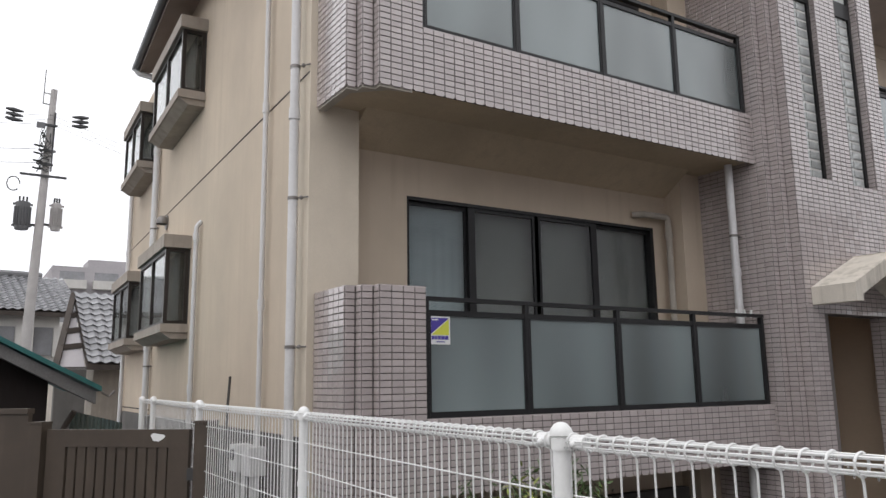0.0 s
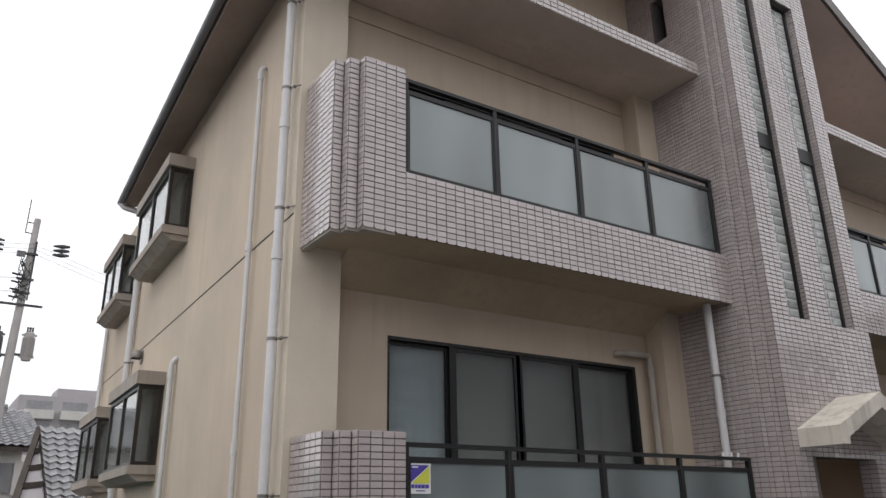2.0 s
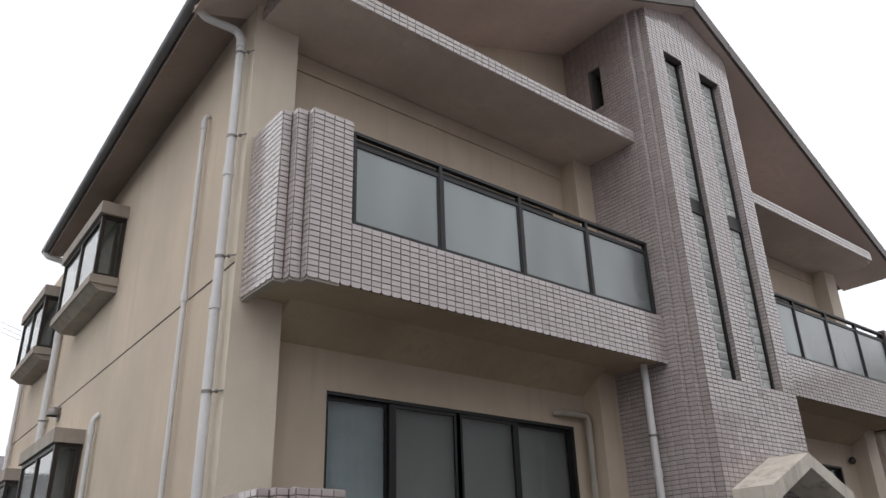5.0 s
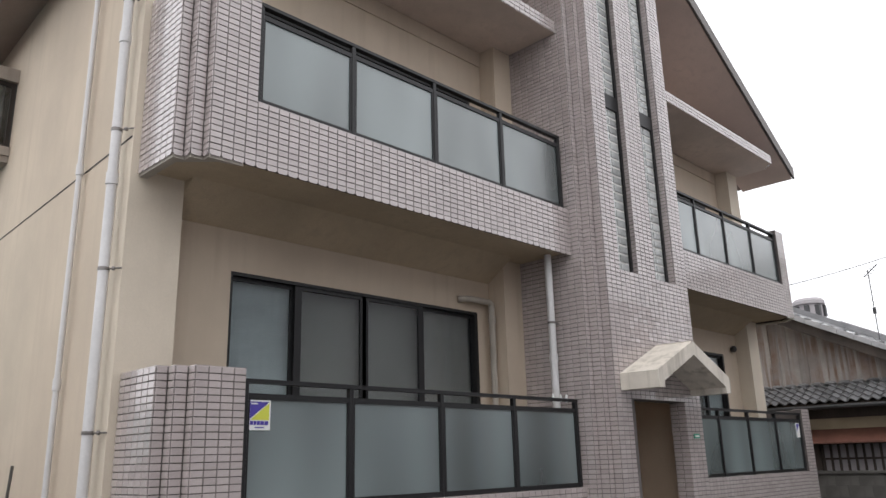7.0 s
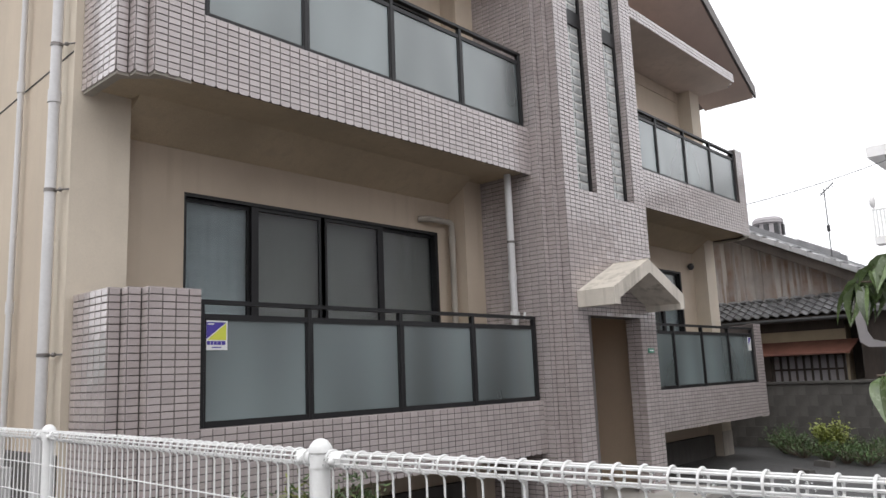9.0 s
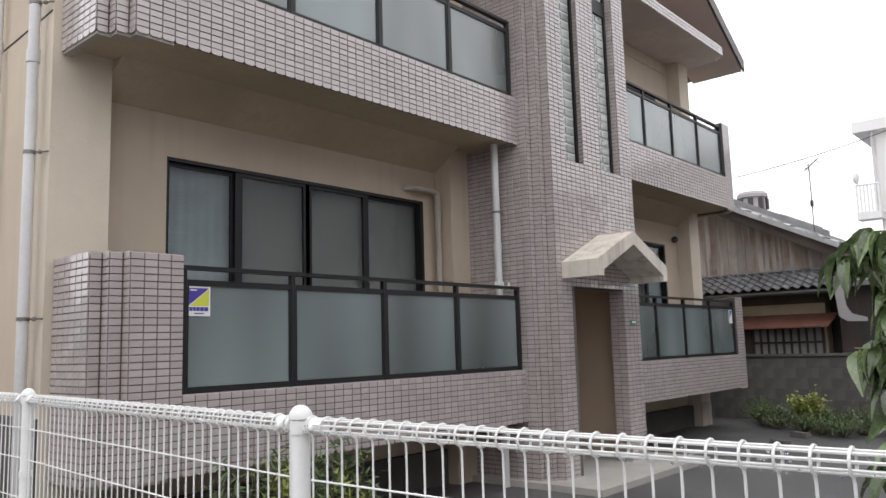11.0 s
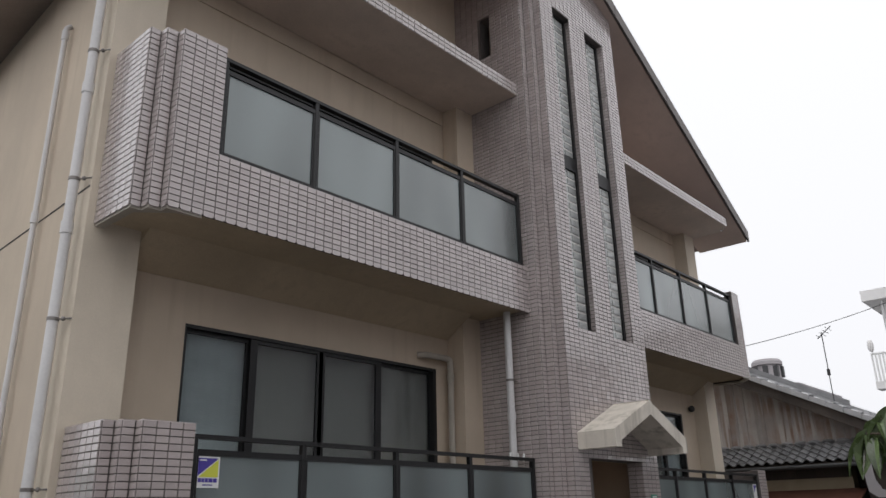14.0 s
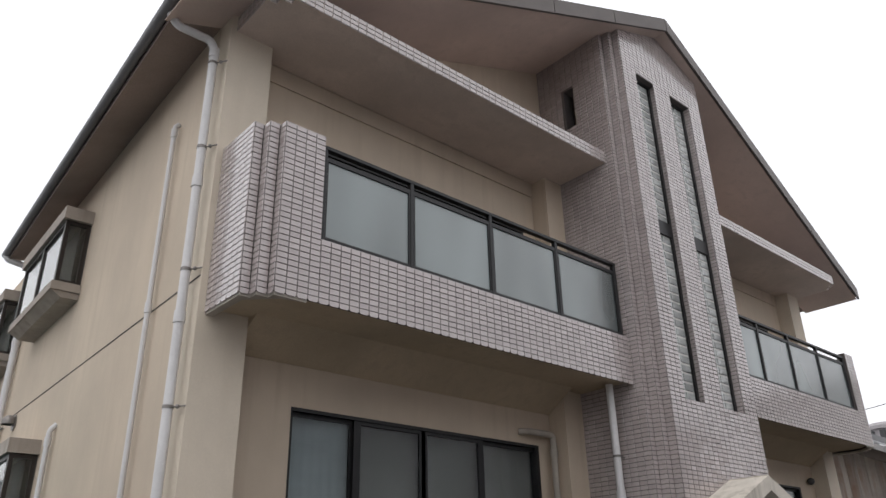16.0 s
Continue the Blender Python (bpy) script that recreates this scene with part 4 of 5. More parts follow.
for d0, d1 in zip(STATIONS, STATIONS[1:]):
    n = max(2, round((d1 - d0 - 0.1) / 0.05))
    panel = thing("mesh_panel", "", "")
    panel.parent = fence
    a, b = d0 + 0.045, d1 - 0.045
    for j in range(8):
        w = 2 * math.pi * (j + 0.25) / 8
        part("long_wire", Shape().tube([fence_at(a, DEEP * math.cos(w), TOPZ + ROLL * math.sin(w)), fence_at(b, DEEP * math.cos(w), TOPZ + ROLL * math.sin(w))], 0.0024, 6), WHITE, panel, "", True)
    for z in (1.492, 1.365, 1.2, 1.04, 0.88, 0.72, 0.56, 0.42):
        part("long_wire", Shape().tube([fence_at(a, 0.005, z), fence_at(b, 0.005, z)], 0.0025, 6), WHITE, panel, "", True)
    for i in range(n + 1):
        d = a + (b - a) * i / n
        loop = [fence_at(d, 0.0, 0.36), fence_at(d, 0.0, TOPZ - ROLL - 0.014)]
        for j in range(15):
            w = -math.pi / 2 + 0.15 + (2 * math.pi - 0.3) * j / 14
            loop.append(fence_at(d, (DEEP + 0.004) * math.cos(w), TOPZ + (ROLL + 0.004) * math.sin(w)))
        part("bent_wire", Shape().tube(loop, 0.0026, 6), WHITE, panel, "", True)
# rain drops that hang from the wires
DROP = material("rain_drop", (0.95, 0.97, 0.97), 0.03, vary=0.0, bump=0, transmission=0.9)
drops = Shape()
wet = random.Random(3)
for i in range(420):
    d = wet.uniform(STATIONS[3], STATIONS[5])
    w = 2 * math.pi * (wet.randrange(8) + 0.25) / 8
    drops.ball(tuple(fence_at(d, DEEP * math.cos(w), TOPZ + ROLL * math.sin(w) - 0.0045)), 0.0022, 0.0022, wet.uniform(0.002, 0.0034), 4, 6)
tagged(part("rain_water", drops, DROP, fence, "clear rain drops hanging from the wires", True), "", "", "", "stuff")
for d0, d1 in zip(STATIONS[1:], STATIONS[2:]):
    p, q = fence_at(d0 + 0.001), fence_at(d1 - 0.001)
    structure("kerb", bar((p.x, p.y, 0.34), (q.x, q.y, 0.34), 0.15, 0.34 - GROUND, Shape()), CONCRETE, "low concrete kerb below the mesh fence", "kerb")

# things between the fence and the side wall
stick = thing("wooden_stake", "thin dark wooden stake leaning beside the wall", "stake")
part("stake", Shape().tube([side(1.95, 0.17, GROUND), side(1.62, 0.17, 1.86)], 0.013, 6), BLOCK, stick)
meter = thing("gas_meter", "white gas meter with pipes on the side wall", "gas meter")
part("casing", Shape().prism([side(1.28, 0.03, 0)[:2], side(1.5, 0.03, 0)[:2], side(1.5, 0.18, 0)[:2], side(1.28, 0.18, 0)[:2]], 1.0, 1.24), PVC, meter)
part("casing", Shape().prism([side(0.88, 0.03, 0)[:2], side(1.1, 0.03, 0)[:2], side(1.1, 0.18, 0)[:2], side(0.88, 0.18, 0)[:2]], 1.0, 1.24), PVC, meter)
for q in (0.92, 1.05, 1.3, 1.48):
    part("pipe", Shape().tube(bent([side(q, 0.1, GROUND), side(q, 0.1, 0.999)]), 0.022, 8), PVC, meter, "", True)
part("dial", Shape().tube([side(1.4, 0.18, 1.15), side(1.4, 0.195, 1.15)], 0.05, 14), DARKMETAL, meter)

low_wall = Shape().prism([side(0.02, 0.0, 0)[:2], side(10.1, 0.0, 0)[:2], side(10.1, 0.025, 0)[:2], side(0.02, 0.025, 0)[:2]], GROUND, 1.36)
structure("wall_base", low_wall, BLOCK, "dark grey band along the foot of the side wall")

# ---- brown gate ----
GA, GB = Vector((-1.515, 1.23, 0)), Vector((-0.71, 0.38, 0))
GU = (GB - GA).normalized()
GN = Vector((-GU.y, GU.x, 0))


def gate_box(u0, u1, n0, n1, z0, z1):
    p = [GA + GU * u + GN * n for u, n in ((u0, n0), (u1, n0), (u1, n1), (u0, n1))]
    return Shape().prism([(q.x, q.y) for q in p], z0, z1)


gate = thing("gate", "brown painted aluminium slat gate between posts, paint chipped", "gate")
part("top_rail", gate_box(0.0, 1.14, -0.02, 0.02, 1.362, 1.482), BROWN, gate)
part("bottom_rail", gate_box(0.0, 1.14, -0.02, 0.02, 0.45, 0.55), BROWN, gate)
part("stile", gate_box(0.0, 0.158, -0.018, 0.018, 0.55, 1.362), BROWN, gate)
part("stile", gate_box(0.985, 1.14, -0.018, 0.018, 0.55, 1.362), BROWN, gate)
for i in range(10):
    u = 0.175 + i * 0.081
    part("slat", gate_box(u, u + 0.0645, -0.012, 0.012, 0.55, 1.362), BROWN, gate)
chip = Shape()
ring = [GA + GU * (0.9 + 0.058 * math.cos(k * 0.7) * (1 + 0.2 * math.sin(k * 2.3))) for k in range(9)]
chip.add([(r.x - GN.x * 0.0215, r.y - GN.y * 0.0215, 1.432 + 0.026 * math.sin(k * 0.7) * (1 + 0.25 * math.cos(k * 1.9))) for k, r in enumerate(ring)], [tuple(range(9))])
part("chipped_patch", chip, SIGN_WHITE, gate, "patch of missing paint")
for u0, u1, zt in ((1.2, 1.32, 1.525), (-0.15, -0.025, 1.52)):
    ob = thing("gate_post", "square brown metal gate post", "post", "gate posts")
    part("post", gate_box(u0, u1, -0.05, 0.05, GROUND, zt), BROWN, ob)
    part("cap", gate_box(u0 - 0.004, u1 + 0.004, -0.055, 0.055, zt + 0.001, zt + 0.016), BROWN, ob)
part("latch", gate_box(1.14, 1.2, -0.03, 0.0, 1.15, 1.23), DARKMETAL, gate)
board = thing("board_fence", "tall brown boarded fence beside the gate", "fence")
for i in range(8):
    part("board", gate_box(-0.42 - i * 0.25, -0.172 - i * 0.25, -0.02, 0.02, GROUND, 1.59), BROWN, board)
part("cap_rail", gate_box(-2.25, -0.17, -0.035, 0.035, 1.592, 1.63), BROWN, board)

# ---- left background ----


def pantiles(parent, corner, u, v, nu, nv, mat, pieces=True, w=0.27, h=0.24):
    """Curved roof tiles in nv rows up the slope v, nu along u; corner is the lower left end."""
    u, v = Vector(u).normalized(), Vector(v).normalized()
    n = u.cross(v).normalized()
    if n.z < 0:
        n = -n
    k = 6
    s = Shape()
    prof = [(w * (j / k - 0.5) * 1.04, 0.028 * math.cos(2 * math.pi * j / k) + 0.012 * math.sin(2 * math.pi * j / k)) for j in range(k + 1)]
    s.add([(x, -h * 0.5, z + 0.035) for x, z in prof] + [(x, h * 0.56, z) for x, z in prof] + [(x, -h * 0.5, z + 0.012) for x, z in prof],
          [(j, j + 1, k + 2 + j, k + 1 + j) for j in range(k)] + [(2 * k + 2 + j, 2 * k + 3 + j, j + 1, j) for j in range(k)])
    me = s.mesh("roof_tile", mat, True)
    basis = Matrix((u, v, n)).transposed().to_4x4()
    spots = []
    for i in range(nu):
        for j in range(nv):
            p = Vector(corner) + u * w * (i + 0.5) + v * h * (j + 0.5) + n * 0.03
            spots.append(Matrix.Translation(p) @ basis)
    count = 300 if pieces else 0
    for m in spots[:count]:
        ob = new("roof_tile", me)
        ob.parent = parent
        ob.matrix_basis = m
    rest = spots[count:]
    if rest:
        f = Shape()
        for m in rest:
            f.add([tuple(m @ Vector(p)) for p in s.v], s.f)
        field = part("roof_tile_field", f, mat, parent, "curved grey roof tiles", True)
        tagged(field, "", "", "", "stuff")


EYE0 = Vector((-2.115, -5.041, 1.761))


def far(ax, ay, slope, d):
    """A point at the distance d on a line of sight from the walk's beginning."""
    return Vector((EYE0.x + ax * d, EYE0.y + ay * d, EYE0.z + slope * d))


shed = thing("shed", "dark wooden shed with a teal sheet-metal roof", "shed")
v0, v1 = far(0.1468, 0.9891, 0.0032, 8.6), far(0.0435, 0.9991, 0.0583, 8.2)
v2 = v0 + (v1 - v0) * 2.6
back = Vector((0.1, 4.2, 0))
part("roof", Shape().slab([tuple(p) for p in (v0, v2, v2 + back, v0 + back)], 0.05), TEAL, shed, "teal painted sheet roof")
part("verge_board", bar(tuple(v0 + Vector((-0.05, 0.06, -0.055))), tuple(v2 + Vector((0, 0.06, -0.055))), 0.04, 0.12, Shape(), 0.0), ROOFTILE, shed, "grey weathered verge board")
w0, w2 = v0.lerp(v2, 0.2) + Vector((0, 0.35, 0)), v2 + Vector((0, 0.35, 0))
part("wall", Shape().prism([(w0.x, w0.y), (w0.x + back.x, w0.y + 3.8), (w2.x, w2.y + 3.8), (w2.x, w2.y)][::-1], GROUND, [w2.z - 0.06, w2.z - 0.06, w0.z - 0.06, w0.z - 0.06]), SHEDWOOD, shed)
q = v0.lerp(v2, 0.09) + Vector((0, 0.3, -0.35))
part("brace", Shape().tube([q, q + Vector((-0.15, 0.1, -0.3)), q + Vector((-0.3, 0.1, -0.2))], 0.03, 6), DARKWOOD, shed)
part("gutter_hook", Shape().tube([v0 + Vector((0, 0, -0.06)), v0 + Vector((0.07, 0, -0.1)), v0 + Vector((0.12, 0, -0.05))], 0.012, 6), STEEL, shed)
sheet = thing("sheet_fence", "low weathered blue-green corrugated sheet fence", "fence")
a, b = far(0.1151, 0.9934, 0.0000, 9.6), far(0.1709, 0.9853, 0.0000, 10.4)
k = 60
pts = [between(a, b, j / k) for j in range(k + 1)]
lo, hi = 1.53, 1.35
sh = Shape().add([(p[0], p[1] + 0.018 * math.sin(j * 1.3), GROUND) for j, p in enumerate(pts)] + [(p[0], p[1] + 0.018 * math.sin(j * 1.3), lo + (hi - lo) * j / k) for j, p in enumerate(pts)]
                 + [(p[0], p[1] + 0.012 + 0.018 * math.sin(j * 1.3), lo + (hi - lo) * j / k) for j, p in enumerate(pts)],
                 [(j, j + 1, k + 2 + j, k + 1 + j) for j in range(k)] + [(k + 1 + j, k + 2 + j, 2 * k + 3 + j, 2 * k + 2 + j) for j in range(k)])
part("sheet", sh, OLDTEAL, sheet)

# tiled single-storey house
house = thing("tiled_house", "low house with a pale grey pantile roof and cream walls", "house", "houses behind")
e0, e1 = far(0.1294, 0.9916, 0.0283, 20.5), far(0.1674, 0.9859, 0.0306, 20.8)
uu = Vector((e1.x - e0.x, e1.y - e0.y, 0)).normalized()
vv = Vector((-uu.y, uu.x, 0))
if vv.y < 0:
    vv = -vv
up = far(0.1104, 0.9939, 0.1108, 22.6) - e0
quad = [e0, e0 + uu * 5.5, e0 + uu * 5.5 + up, e0 + up]
part("roof", Shape().slab([tuple(p) for p in quad], 0.12), DARKWOOD, house)
pantiles(house, e0 + Vector((0, 0, 0.02)), uu, up, 20, 12, MIDTILE)
wa = e0 + vv * 0.5 + uu * 0.35
wb = wa + uu * 5.0
part("wall", Shape().prism([(wa.x, wa.y), (wb.x, wb.y), (wb.x + vv.x * 4, wb.y + vv.y * 4), (wa.x + vv.x * 4, wa.y + vv.y * 4)], GROUND, e0.z + 0.15), CONCRETE, house, "greyish cream plaster wall")
apex, foot = e0 + up, far(0.097, 0.9953, 0.0284, 20.6)
gable = [e0 + Vector((-0.03, 0, -0.1)), apex + Vector((-0.03, 0, -0.1)), foot + Vector((0, 0, -0.1))]
tri = Shape().add(gable + [p + vv * 0.15 for p in gable], [(0, 1, 2), (5, 4, 3), (0, 3, 4, 1), (1, 4, 5, 2), (2, 5, 3, 0)])
part("gable_wall", tri, FARWALL, house, "pale plaster gable between dark beams")
part("gable_board", bar(tuple(apex), tuple(foot + (foot - apex) * 0.04), 0.14, 0.16, Shape(), 0.05), DARKWOOD, house, "dark verge board")
for k in (0.3, 0.52, 0.74):
    part("gable_beam", bar(tuple(between(apex, foot, k)), tuple(between(apex, e0, k - 0.03)), 0.16, 0.13, Shape(), 0.0), DARKWOOD, house)
# this side lies in shade; the dark grey stands in for that
part("gable_post", Shape().prism([(foot.x, foot.y), (e0.x, e0.y), (e0.x, e0.y + 0.3), (foot.x, foot.y + 0.3)], GROUND, foot.z - 0.05), BLOCK, house, "wall below the gable, its shade put into the dark grey")
ac = thing("air_conditioner", "beige outdoor air conditioner unit beside the house", "air conditioner")
p = wa + uu * 0.7 - vv * 0.3
part("casing", Shape().box(p.x, p.x + 0.8, p.y - 0.15, p.y + 0.15, 1.35, 1.95, 0.02), PLASTER, ac)
part("fan_grille", Shape().tube([(p.x + 0.3, p.y - 0.17, 1.65), (p.x + 0.3, p.y - 0.151, 1.65)], 0.22, 20), DARKMETAL, ac)
part("stand", Shape().box(p.x, p.x + 0.8, p.y - 0.12, p.y + 0.12, GROUND, 1.349), CONCRETE, ac)

# two-storey house further back
house = thing("plaster_house", "two-storey plaster house with a dark tiled hip roof", "house", "houses behind")
e0, e1 = far(-0.0654, 0.9979, 0.0905, 30), far(0.1173, 0.9928, 0.0926, 31)
e1.z = e0.z
uu = Vector((e1.x - e0.x, e1.y - e0.y, 0)).normalized()
vv = Vector((-uu.y, uu.x, 0))
up = vv * 3.2 + Vector((0, 0, 1.6))
quad = [e0, e1, e1 + up - uu * 0.6, e0 + up]
part("roof", Shape().slab([tuple(p) for p in quad], 0.15), DARKWOOD, house)
pantiles(house, e0 + Vector((0, 0, 0.04)), uu, up, 20, 14, MIDTILE, True, 0.29, 0.255)
part("ridge", Shape().tube([tuple(e0 + up + Vector((0, 0, 0.12))), tuple(e1 + up - uu * 0.6 + Vector((0, 0, 0.12)))], 0.14, 8), ROOFTILE, house)
wa, wb = e0 + vv * 0.5, e1 + vv * 0.5 - uu * 0.5
part("wall", Shape().prism([(wa.x, wa.y), (wb.x, wb.y), (wb.x + vv.x * 5, wb.y + vv.y * 5), (wa.x + vv.x * 5, wa.y + vv.y * 5)], GROUND, e0.z + 0.1), PLASTER, house)
for k in (0.35, 0.62, 0.86):
    c = wa + (wb - wa) * k
    part("window", Shape().box(c.x - 0.5, c.x + 0.5, c.y - 0.03, c.y + 0.05, e0.z - 1.5, e0.z - 0.5), FARGLASS, house)
    part("shutter", Shape().box(c.x + 0.52, c.x + 1.1, c.y - 0.04, c.y + 0.04, e0.z - 1.55, e0.z - 0.45), PLASTER, house)

# apartment block far away
block = thing("apartment_block", "distant grey apartment block with rows of balconies", "apartment block")
c = far(0.1436, 0.9895, 0.0000, 120)
part("body", Shape().box(c.x - 7, c.x + 26, c.y, c.y + 14, GROUND, EYE0.z + 0.143 * 120), FARWALL, block)
part("body", Shape().box(c.x - 25, c.x - 7.1, c.y + 6, c.y + 18, GROUND, EYE0.z + 0.132 * 120), FARWALL, block)
for fl in range(6):
    z = EYE0.z + 0.143 * 120 - 3.0 * (fl + 1)
    for i in range(7):
        x = c.x - 6.2 + i * 4.5
        bal = part("balcony", Shape().box(x, x + 3.6, c.y - 1.2, c.y - 0.01, z - 0.2, z + 1.0), PLASTER, block)
        part("window", Shape().box(x + 0.2, x + 3.4, c.y - 0.06, c.y + 0.02, z + 0.95, z + 2.3), FARGLASS, bal)
part("stair_head", Shape().box(c.x - 2, c.x + 4, c.y + 3, c.y + 9, EYE0.z + 0.143 * 120 + 0.01, EYE0.z + 0.143 * 120 + 1.6), FARWALL, block)

# utility pole
P = Vector((0.03, 24.77, 0))
pole = thing("utility_pole", "concrete utility pole with transformers, insulators and cables", "utility pole")
part("mast", Shape().tube([(P.x - 0.3, P.y, GROUND), (P.x + 0.07, P.y, 12.48)], [0.2, 0.11], 16), POLE, pole, "", True)
# the drums' greys are lightened, so that haze is in the colour
for dx, r, z, mat in ((-0.63, 0.23, 7.75, GUTTER), (0.42, 0.16, 7.8, POLE)):
    tr = part("transformer", Shape().tube([(P.x + dx, P.y, z - 0.5), (P.x + dx, P.y, z - 0.44), (P.x + dx, P.y, z + 0.4), (P.x + dx, P.y, z + 0.46), (P.x + dx, P.y, z + 0.5)],
                                      [r * 0.9, r, r, r * 1.05, r * 0.7], 16), mat, pole, "drum transformer, its grey lightened for haze", True)
    for k in range(9):
        q = math.pi * (1.05 + 0.9 * k / 8)
        part("fin", Shape().box(-0.012, 0.012, r - 0.005, r + 0.045, -0.36, 0.3).move(pose(P.x + dx, P.y, z, 0, 0, math.degrees(q) - 90)), mat, tr)
    for zz in (-0.4, 0.36):
        part("lug", Shape().box(P.x + dx - r - 0.08, P.x + dx + r + 0.08, P.y - 0.03, P.y + 0.03, z + zz, z + zz + 0.07), mat, tr)
    for k in (-0.5, 0, 0.5):
        part("bushing", Shape().tube([(P.x + dx + k * r, P.y, z + 0.49), (P.x + dx + k * r, P.y, z + 0.68)], 0.035, 8), DARKMETAL, tr)
    part("bracket", Shape().box(min(P.x, P.x + dx), max(P.x, P.x + dx), P.y - 0.04, P.y + 0.04, z - 0.35, z - 0.27), DARKMETAL, pole)
for z, a, b in ((9.17, -0.82, 0.66), (11.05, -0.4, 0.25), (10.1, -0.3, 0.25), (9.6, -0.35, 0.2)):
    part("crossarm", Shape().box(P.x + a, P.x + b, P.y - 0.19, P.y - 0.12, z, z + 0.075), DARKMETAL, pole)
for z in (9.45, 9.72, 10.0, 10.28):
    part("rack", Shape().tube([(P.x - 0.16, P.y - 0.1, z), (P.x - 0.45, P.y - 0.15, z + 0.03)], 0.035, 8), RUBBER, pole)
part("cable_coil", Shape().tube([(P.x - 0.98 + 0.2 * math.cos(k), P.y, 8.86 + 0.25 * math.sin(k)) for k in np.linspace(0, 5.5, 16)], 0.02, 6), RUBBER, pole)
tangle = random.Random(8)
for k in range(7):
    loop = [(P.x - 0.12 + tangle.uniform(-0.2, 0.22), P.y - 0.2, 9.35 + 1.5 * (j + tangle.uniform(-0.4, 0.4)) / 7) for j in range(8)]
    part("service_cable", Shape().tube(loop, 0.016, 6), RUBBER, pole, "", True)
part("splice_box", Shape().box(P.x - 0.42, P.x - 0.14, P.y - 0.2, P.y - 0.1, 10.95, 11.15, 0.01), GUTTER, pole)
part("rod_arm", Shape().tube([(P.x, P.y, 11.9), (P.x - 0.26, P.y, 11.92)], 0.02, 6), DARKMETAL, pole)
part("lightning_rod", Shape().tube([(P.x - 0.26, P.y, 11.9), (P.x - 0.24, P.y, 13.2)], 0.018, 6), DARKMETAL, pole)
part("rod_arm", Shape().tube([(P.x, P.y, 12.3), (P.x - 0.26, P.y, 12.32)], 0.02, 6), DARKMETAL, pole)
part("conduit", Shape().tube([(P.x + 0.14, P.y - 0.1, 9.4), (P.x + 0.16, P.y - 0.1, 11.6)], 0.03, 8), DARKMETAL, pole)
for sgn, x in ((-1, -1.1), (1, 0.95)):
    for k in range(3):
        z = 11.1 + 0.17 * k + (0.08 if sgn > 0 else 0)
        part("insulator", Shape().tube([(P.x + x - 0.25 * sgn, P.y - 0.15, z), (P.x + x + 0.05 * sgn, P.y - 0.15, z + 0.02), (P.x + x + 0.3 * sgn, P.y - 0.15, z + 0.05)],
                                            [0.03, 0.085, 0.04], 8), DARKMETAL, pole)


def cable(name, a, b, sag, r, label):
    a, b = Vector(a), Vector(b)
    pts = [a + (b - a) * k / 24 - Vector((0, 0, 4 * sag * (k / 24) * (1 - k / 24))) for k in range(25)]
    ob = part(name, Shape().tube(pts, r, 6), RUBBER)
    tagged(ob, label, "cable", "overhead cables")


for k in range(3):
    cable("overhead_cable", (P.x, P.y - 0.15, 11.12 + 0.17 * k), (P.x - 32, P.y + 6, 10.9 + 0.25 * k), 0.5, 0.006, "thin black overhead cable from the pole")
    cable("overhead_cable", (P.x, P.y - 0.15, 11.15 + 0.17 * k), (P.x + 30, P.y + 18, 9.8 + 0.25 * k), 0.5, 0.006, "thin black overhead cable from the pole")
for z in (9.7, 10.2):
    cable("overhead_cable", (P.x, P.y - 0.15, z), (P.x - 30, P.y + 4, z - 0.3), 0.6, 0.009, "thin black overhead cable from the pole")

# ---- right background ----
house = thing("old_house", "old wooden house with rusty sheet cladding and grey tiled roofs", "house", "houses beside")
HX = 15.0


def verge_z(y):
    return 4.47 + 0.5 * (y - 1.124)


k = 44
ys = [-1.5 + 8.5 * j / k for j in range(k + 1)]
for j, (ya, yb) in enumerate(zip(ys, ys[1:])):
    dx = 0.005 * (j % 2)
    sheetp = [(HX - dx, ya + 0.003), (HX + 0.06, ya + 0.003), (HX + 0.06, yb - 0.003), (HX - dx, yb - 0.003)]
    part("cladding_sheet", Shape().prism(sheetp[::-1], 3.0, [verge_z(yb), verge_z(yb), verge_z(ya), verge_z(ya)]), RUST, house)
part("wall", Shape().prism([(HX + 0.07, -1.5), (HX + 8, -1.5), (HX + 8, 7.0), (HX + 0.07, 7.0)], GROUND, [verge_z(-1.5), verge_z(-1.5), verge_z(7.0), verge_z(7.0)]), DARKWOOD, house)
rf = [(HX - 0.45, -2.3, verge_z(-2.3) + 0.1), (HX + 9, -2.3, verge_z(-2.3) + 0.1), (HX + 9, 7.0, verge_z(7.0) + 0.1), (HX - 0.45, 7.0, verge_z(7.0) + 0.1)]
part("roof", Shape().slab(rf, 0.1), DARKWOOD, house)
pantiles(house, (HX - 0.45, -2.3, verge_z(-2.3) + 0.12), (1, 0, 0), (0, 1, 0.5), 34, 42, PALETILE, True)
part("verge_board", bar((HX - 0.42, -2.25, verge_z(-2.25)), (HX - 0.42, 6.9, verge_z(6.9)), 0.05, 0.16, Shape(), 0.02), DARKWOOD, house)
